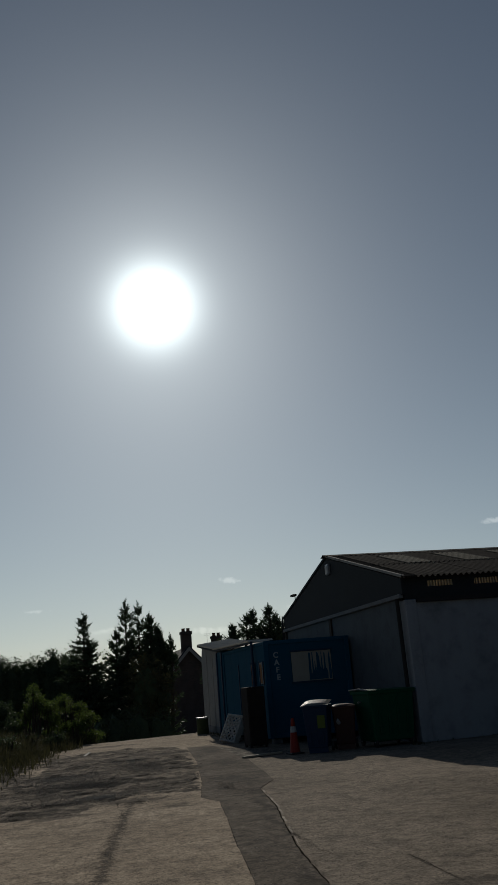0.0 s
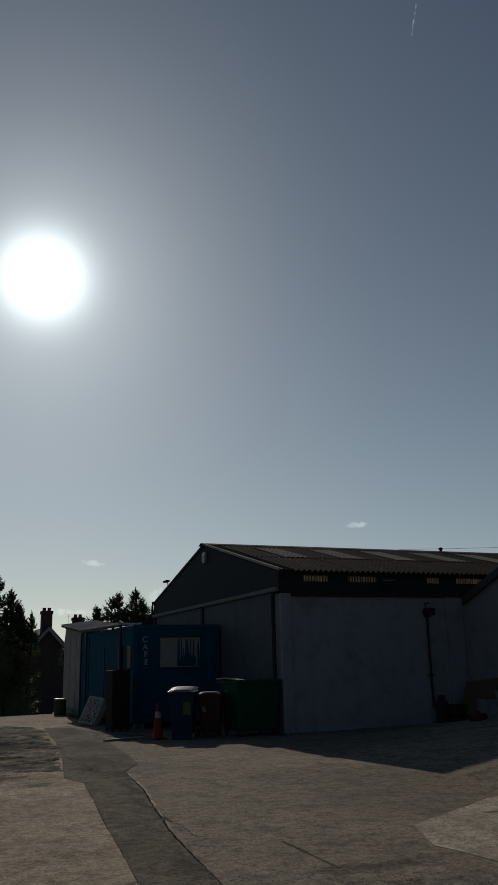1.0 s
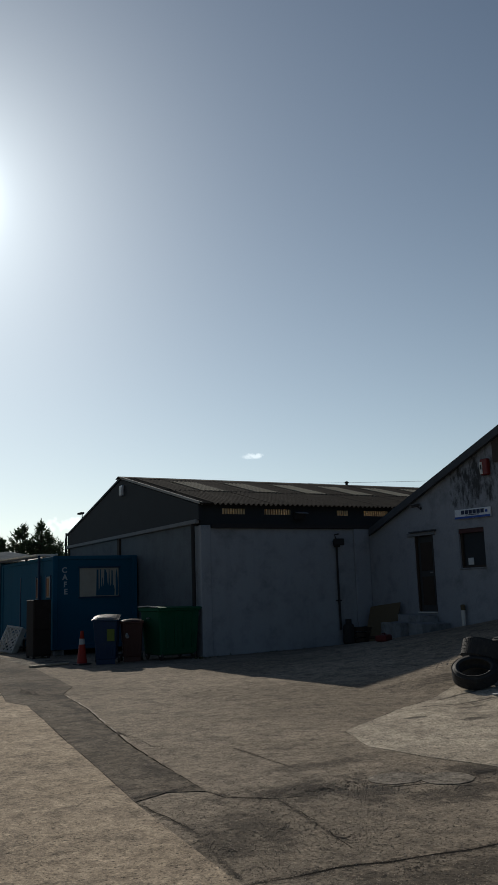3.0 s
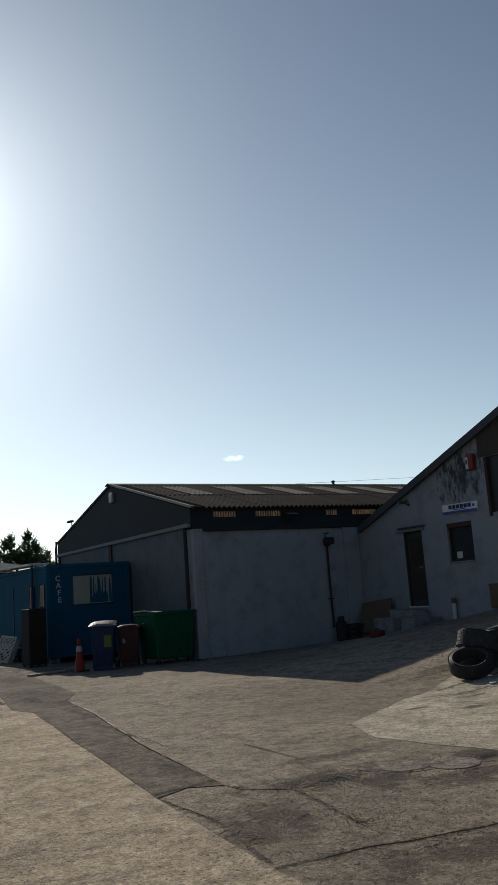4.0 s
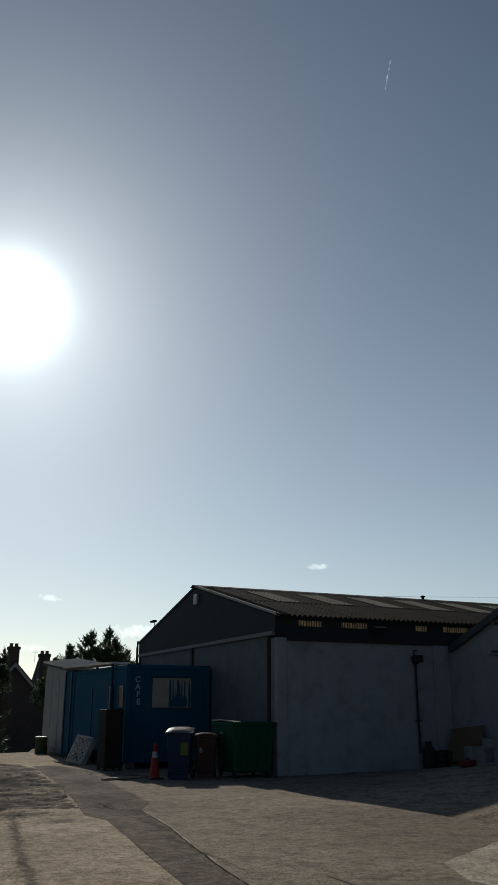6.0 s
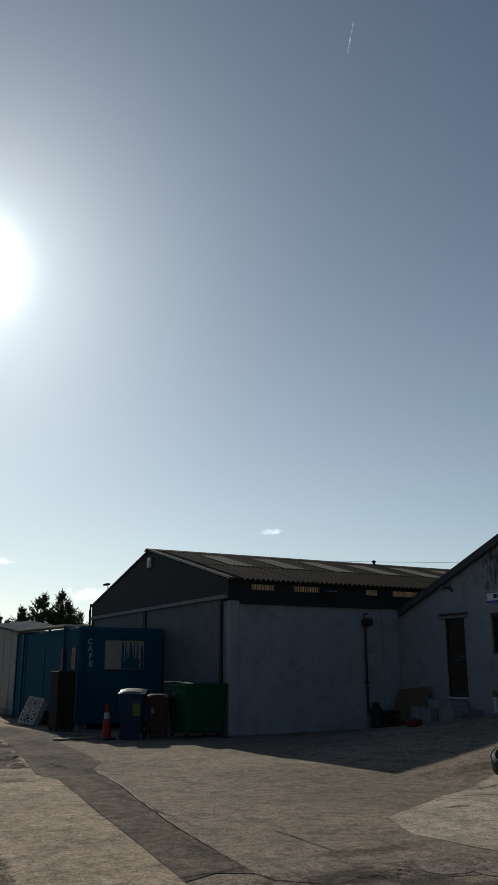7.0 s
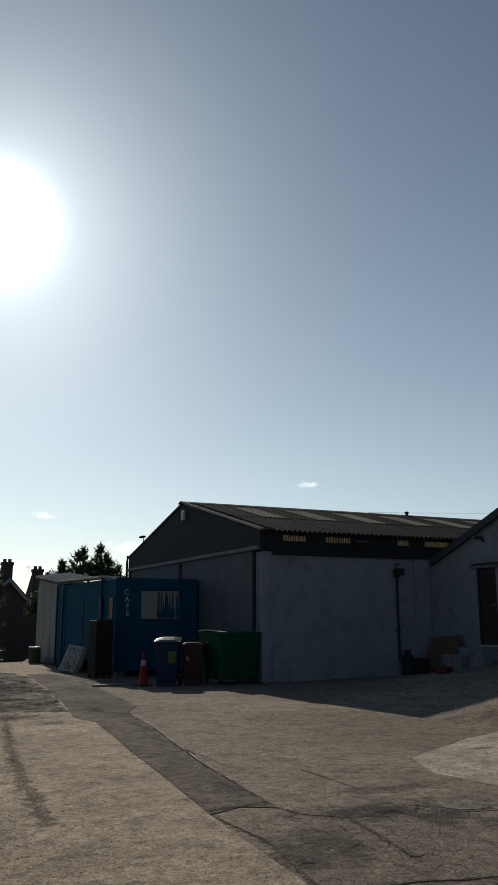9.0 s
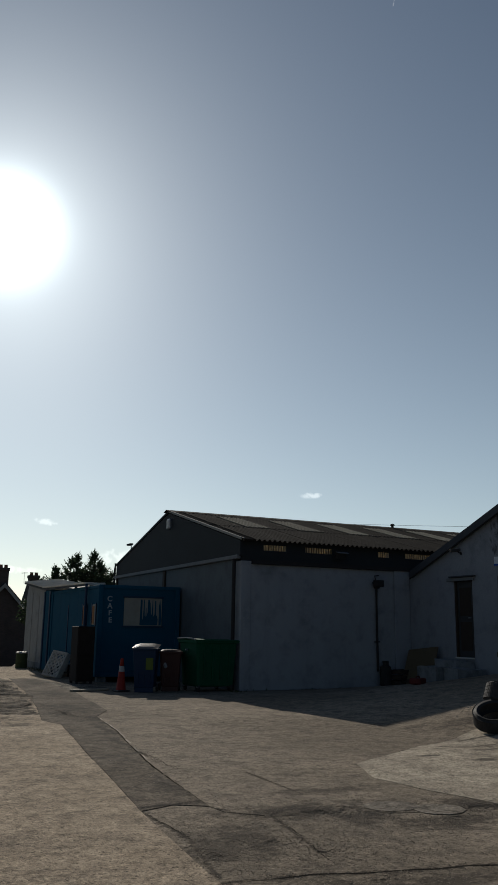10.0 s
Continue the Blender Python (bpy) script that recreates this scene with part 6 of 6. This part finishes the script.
def conifer(x, y, z, lobes, seed, label, lift=0.3, limbs=120, foot=0.05):
    """An evergreen with ragged limbs that end in drooping or upturned sprays.
    lobes: how far each leader stands from the trunk, its height, its reach at the foot and, where it is bare below, from where it has limbs."""
    rnd = random.Random(seed)
    tree = empty("conifer_tree", pose(x, y, z), label, "tree")
    bm = bmesh.new()
    lists = ([], [])
    for ox, hh, spread, *bare in lobes:
        oy = rnd.uniform(-0.5, 0.5)
        low = bare[0] if bare else foot
        add_tube(bm, [(ox * 0.3, oy * 0.3, -0.3), (ox * 0.8, oy * 0.8, hh * 0.4), (ox, oy, hh * 0.75), (ox, oy, hh * 0.97)], [0.16, 0.11, 0.05, 0.01], 7)
        for k in range(14):
            c = Vector((ox, oy, hh * (0.80 + 0.2 * k / 14)))
            spray(lists, c, c + Vector((rnd.uniform(-0.12, 0.12), rnd.uniform(-0.12, 0.12), 0.30)), 0.10, rnd, 0.09)
        for k in range(limbs):
            t = low + (1 - low) * rnd.random() ** 0.85
            zz = hh * (0.15 + 0.83 * t)
            stub = rnd.random() < 0.45
            reach = spread * (1 - t) ** 0.8 * (rnd.uniform(0.25, 0.6) if stub else rnd.uniform(0.65, 1.25)) + 0.04
            a = rnd.uniform(0, 6.283)
            out = Vector((math.cos(a), math.sin(a), 0))
            root = Vector((ox, oy, zz - lift * reach))
            tip = root + out * reach + Vector((0, 0, lift * reach * rnd.uniform(0.5, 1.3)))
            elbow = root.lerp(tip, 0.6) - Vector((0, 0, 0.10 * reach))
            add_tube(bm, [root, elbow, tip], [0.022, 0.013, 0.004], 4)
            n = max(2, int(reach / 0.26))
            for q in range(n):
                f = 0.3 + 0.7 * (q + 0.6) / n
                c = root.lerp(elbow, f / 0.6) if f < 0.6 else elbow.lerp(tip, (f - 0.6) / 0.4)
                for sgn in (-1, 1):
                    twist = Matrix.Rotation(sgn * rnd.uniform(0.3, 1.1), 3, "Z") @ out
                    ln = rnd.uniform(0.28, 0.6) * (1.1 - 0.45 * f) * min(1.0, 0.22 + 1.6 * (1 - t))
                    spray(lists, c, c + (twist + Vector((0, 0, rnd.uniform(-0.35, 0.55)))).normalized() * ln, 0.17 * min(1.0, 0.4 + 1.5 * (1 - t)), rnd, 0.10)
            spray(lists, elbow, tip + (tip - elbow).normalized() * 0.16 + Vector((0, 0, 0.10)), 0.12, rnd, 0.09)
    part("trunk", bm, BARK, tree)
    crown_object("crown", lists, CONIFER, tree)
    return tree


conifer(2.75, 48.0, -1.9, [(0, 7.85, 2.3), (0.2, 6.4, 2.4)], 11, "dark pointed conifer standing above the hedge", 0.1, 190)
conifer(5.7, 50.0, -2.0, [(-0.5, 8.8, 2.7), (0.2, 8.55, 2.5), (0.85, 7.9, 2.3, 0.5), (1.3, 7.2, 1.7, 0.6), (-1.1, 7.1, 2.0)], 12, "broad dark conifer with several ragged tops", 0.55, 165)
conifer(7.2, 49.5, -2.0, [(0.1, 6.3, 1.6), (0.5, 6.6, 1.3), (-0.4, 6.3, 2.0)], 17, "ragged open conifer beside the broad one", 0.5, 60, 0.62)
conifer(13.7, 50.0, -1.0, [(0, 7.0, 2.9), (-0.85, 6.85, 2.8), (-1.45, 6.5, 3.6), (-2.2, 6.0, 3.4, 0.5), (-3.0, 5.2, 2.4, 0.62), (0.45, 6.3, 2.6)], 13, "dark spiky evergreen behind the containers", 0.5, 150, 0.35)
conifer(14.1, 50.3, -1.0, [(-0.05, 6.3, 2.3), (0.75, 5.8, 1.9), (1.3, 5.1, 1.6)], 15, "ragged dark evergreen by the shed roof", 0.6, 120, 0.35)


def shrub(name, spots, mat, label, category, seed, leaf=0.3, kind="", core_size=0.5):
    """A bush of many clumps over thin stems; spots: x, y, z, rx, ry, rz, clumps."""
    rnd = random.Random(seed)
    x0, y0 = spots[0][0], spots[0][1]
    th = empty(name, pose(x0, y0, ground_z(x0, y0)), label, category, kind=kind)
    lists = ([], [])
    bm, core = bmesh.new(), bmesh.new()
    base = Vector((x0, y0, ground_z(x0, y0)))
    for (x, y, z, rx, ry, rz, count) in spots:
        for _ in range(count):
            d = Vector((rnd.gauss(0, 1), rnd.gauss(0, 1), rnd.gauss(0, 1))).normalized() * (rnd.random() ** 0.4)
            c = Vector((x + rx * d.x, y + ry * d.y, z + rz * d.z)) - base
            leaf_mesh(lists, c, leaf, rnd, 16, 0.7, 0.05)
        r = bmesh.ops.create_icosphere(core, subdivisions=3, radius=1.0)
        for v in r["verts"]:
            k = core_size + 0.25 * noise.noise(v.co * 2.3 + Vector((x, y, 0)))
            v.co = Vector((x + rx * k * v.co.x, y + ry * k * v.co.y, z + rz * k * v.co.z)) - base
        for _ in range(5):
            g = Vector((x + rnd.uniform(-0.3, 0.3) * rx, y, ground_z(x, y) - 0.1)) - base
            tip = Vector((x + rnd.uniform(-0.7, 0.7) * rx, y + rnd.uniform(-0.7, 0.7) * ry, z + 0.6 * rz)) - base
            add_tube(bm, [g, g.lerp(tip, 0.5) + Vector((rnd.uniform(-0.1, 0.1), 0, 0)), tip], [0.035, 0.02, 0.006], 5)
    part("stems", bm, BARK, th)
    part("inner_foliage", core, HEDGE, th)
    crown_object("leaves", lists, mat, th)
    return th


shrub("hedge", [(-7 + 1.0 * i, 52, 1.15 + 0.14 * math.sin(i * 1.7) + 0.06 * i, 1.1, 1.0, 2.7, 1000) for i in range(10)], HEDGE, "tall dark overgrown hedge beyond the yard", "hedge", 21, 0.3, core_size=0.8)
shrub("hedge", [(-3.0 + 1.0 * i, 42, -1.2, 1.0, 0.8, 1.9 + 0.3 * math.sin(i), 200) for i in range(10)], HEDGE, "dark undergrowth below the conifers", "hedge", 26, 0.3, core_size=0.8)
rb = random.Random(77)
shrub("bush", [(0.1 + 0.115 * i, 32.7 + rb.uniform(-0.3, 0.4), rb.uniform(0.15, 2.05 - 0.05 * i), rb.uniform(0.2, 0.36), 0.3, rb.uniform(0.2, 0.36), 46) for i in range(22)], BUSH, "leafy green bush catching the sun", "bush", 22, 0.15, core_size=0.3)
shrub("bush", [(-1.2 + rb.uniform(-1.2, 1.2), 33.1, 0.9 + rb.uniform(-0.5, 0.9), 0.45, 0.4, 0.4, 60) for i in range(14)], HEDGE, "dark bush at the yard edge", "bush", 23, 0.2)
shrub("bush", [(5.7, 45.0, 1.7, 1.2, 1.0, 1.9, 300), (6.6, 45.2, 1.2, 0.8, 0.8, 1.3, 140)], BUSH_DULL, "dull green shrub in front of the conifers", "bush", 24, 0.24)


def grass_clumps(name, spots, label, seed):
    rnd = random.Random(seed)
    verts, faces = [], []
    for (x0, y0, rx, ry, count, h) in spots:
        for _ in range(count):
            x, y = x0 + max(-2.6, min(2.6, rnd.gauss(0, 1))) * rx, y0 + max(-2.6, min(2.6, rnd.gauss(0, 1))) * ry
            z = ground_z(x, y) - 0.03
            a = rnd.uniform(0, 6.28)
            ln = h * rnd.uniform(0.3, 1.1) * (0.45 + 0.9 * abs(noise.noise(Vector((x * 1.3, y * 1.3, 4)))) + 0.2 * rnd.random())
            lean = Vector((math.cos(a), math.sin(a), 0)) * ln * rnd.uniform(0.1, 0.95)
            side = Vector((-math.sin(a), math.cos(a), 0)) * rnd.uniform(0.006, 0.016)
            p = Vector((x, y, z))
            mid = p + lean * 0.35 + Vector((0, 0, ln * 0.6))
            tip = p + lean + Vector((0, 0, ln * 0.95))
            k = len(verts)
            verts += [p - side, p + side, mid + side * 0.8, mid - side * 0.8, tip]
            faces += [(k, k + 1, k + 2, k + 3), (k + 3, k + 2, k + 4)]
    me = bpy.data.meshes.new(name)
    me.from_pydata([tuple(v) for v in verts], [], faces)
    me.materials.append(GRASS)
    return tagged(new(name, me), label, "grass", kind="stuff")


grass_clumps("tall_grass", [(-0.5, 23.5, 0.45, 2.2, 3600, 0.45), (0.35, 27.0, 0.35, 2.0, 2600, 0.45), (1.0, 30.3, 0.4, 0.9, 2200, 0.5), (-1.7, 21.0, 0.6, 2.5, 3200, 0.55), (-0.4, 28.5, 0.5, 2.0, 2600, 0.7), (1.7, 32.4, 0.5, 0.4, 700, 0.6),
                            (3.0, 33.6, 0.5, 0.3, 300, 0.4)], "tall dry grass and weeds along the yard edge", 31)
grass_clumps("weeds", [(10.9, 18.66, 0.5, 0.03, 70, 0.09), (12.6, 18.68, 0.4, 0.03, 50, 0.08), (9.0, 18.4, 0.15, 0.1, 60, 0.15), (6.6, 29.0, 0.1, 1.0, 160, 0.2)], "small weeds along the wall foot", 32)

rw = random.Random(91)
for n in range(5):
    wx, wy = ((-0.9, 22.0), (-0.3, 25.0), (0.2, 28.0), (0.9, 30.6), (-1.8, 20.0))[n]
    shrub("weed_clump", [(wx + rw.uniform(-0.6, 0.4), wy + rw.uniform(-1.0, 1.0), ground_z(wx, wy) + rw.uniform(0.12, 0.45), 0.28, 0.3, 0.22, 22) for i in range(9)], HEDGE if n % 2 else BUSH_DULL,
          "straggling weeds at the edge of the yard", "weeds", 40 + n, 0.12, core_size=0.3)


# ---- house beyond the hedge ----
def build_house():
    h = empty("house", pose(11.8, 72, -2.5), "brick house with white bargeboards and two chimney stacks", "house")
    w, ez, rz = 3.5, 3.62, 7.35
    part("wall", prism([(-w, 0), (w, 0), (w, ez), (0, rz - 0.15), (-w, ez)], "y", -2.0, 8.0), BRICK, h)
    for s in (-1, 1):
        sl = math.atan2(rz - ez, w)
        ln = math.hypot(rz - ez, w) + 0.35
        rot = Matrix.Translation((0, 0, rz)) @ Matrix.Rotation(s * sl, 4, "Y") if s > 0 else Matrix.Translation((0, 0, rz)) @ Matrix.Rotation(math.pi, 4, "Z") @ Matrix.Rotation(sl, 4, "Y") @ Matrix.Translation((0, -5.7, 0))
        part("roof", box((0, -2.3, 0.0), (ln, 8.0, 0.10), 0, 1, rot), SLATE, h)
        part("bargeboard", prism([(0, rz + 0.02), (s * (w + 0.25), ez - 0.32), (s * (w + 0.25), ez - 0.60), (0, rz - 0.30)], "y", -2.38, -2.31), WHITE_PANEL, h, "white gable bargeboard")
    part("main_wall", box((w, 0.5, 0), (12.0, 8.0, 5.2)), BRICK, h)
    part("main_roof", prism([(0.2, 5.0), (8.3, 5.0), (4.25, 7.9)], "x", w - 0.5, 12.2), SLATE, h)
    for x, y, z, tall in ((-0.05, -1.2, 6.7, 1.95), (3.0, 1.6, 6.3, 2.0)):
        c = part("chimney", box((x - 0.42, y - 0.35, z), (x + 0.42, y + 0.35, z + tall - 0.25), 0.02), BRICK, h)
        part("corbel", box((x - 0.48, y - 0.41, z + tall - 0.25), (x + 0.48, y + 0.41, z + tall), 0.02), BRICK, c)
        for dx in (-0.2, 0.2):
            part("chimney_pot", lathe([(0.17, 0), (0.15, 0.06), (0.13, 0.2), (0.16, 0.22), (0.16, 0.26)], 12, Matrix.Translation((x + dx, y, z + tall))), POT, c)
    a = part("aerial", tube([(2.2, 1.6, 7.6), (2.2, 1.6, 8.55)], 0.012, 5), BLACK_PAINT, h)
    for z in (8.42, 8.53):
        part("aerial_arm", tube([(1.95, 1.6, z), (2.45, 1.6, z)], 0.008, 5), BLACK_PAINT, a)
    return h


build_house()

cb = empty("overhead_cable", pose(17.4, RY, RZ + 0.10), "thin dark overhead cable above the shed ridge", "cable")
part("wire", tube([(-1.4, 0, -0.02), (0.4, -0.6, -0.01), (2.5, -1.6, -0.02), (5.0, -3.0, 0.02)], 0.005, 5), BLACK_PAINT, cb)
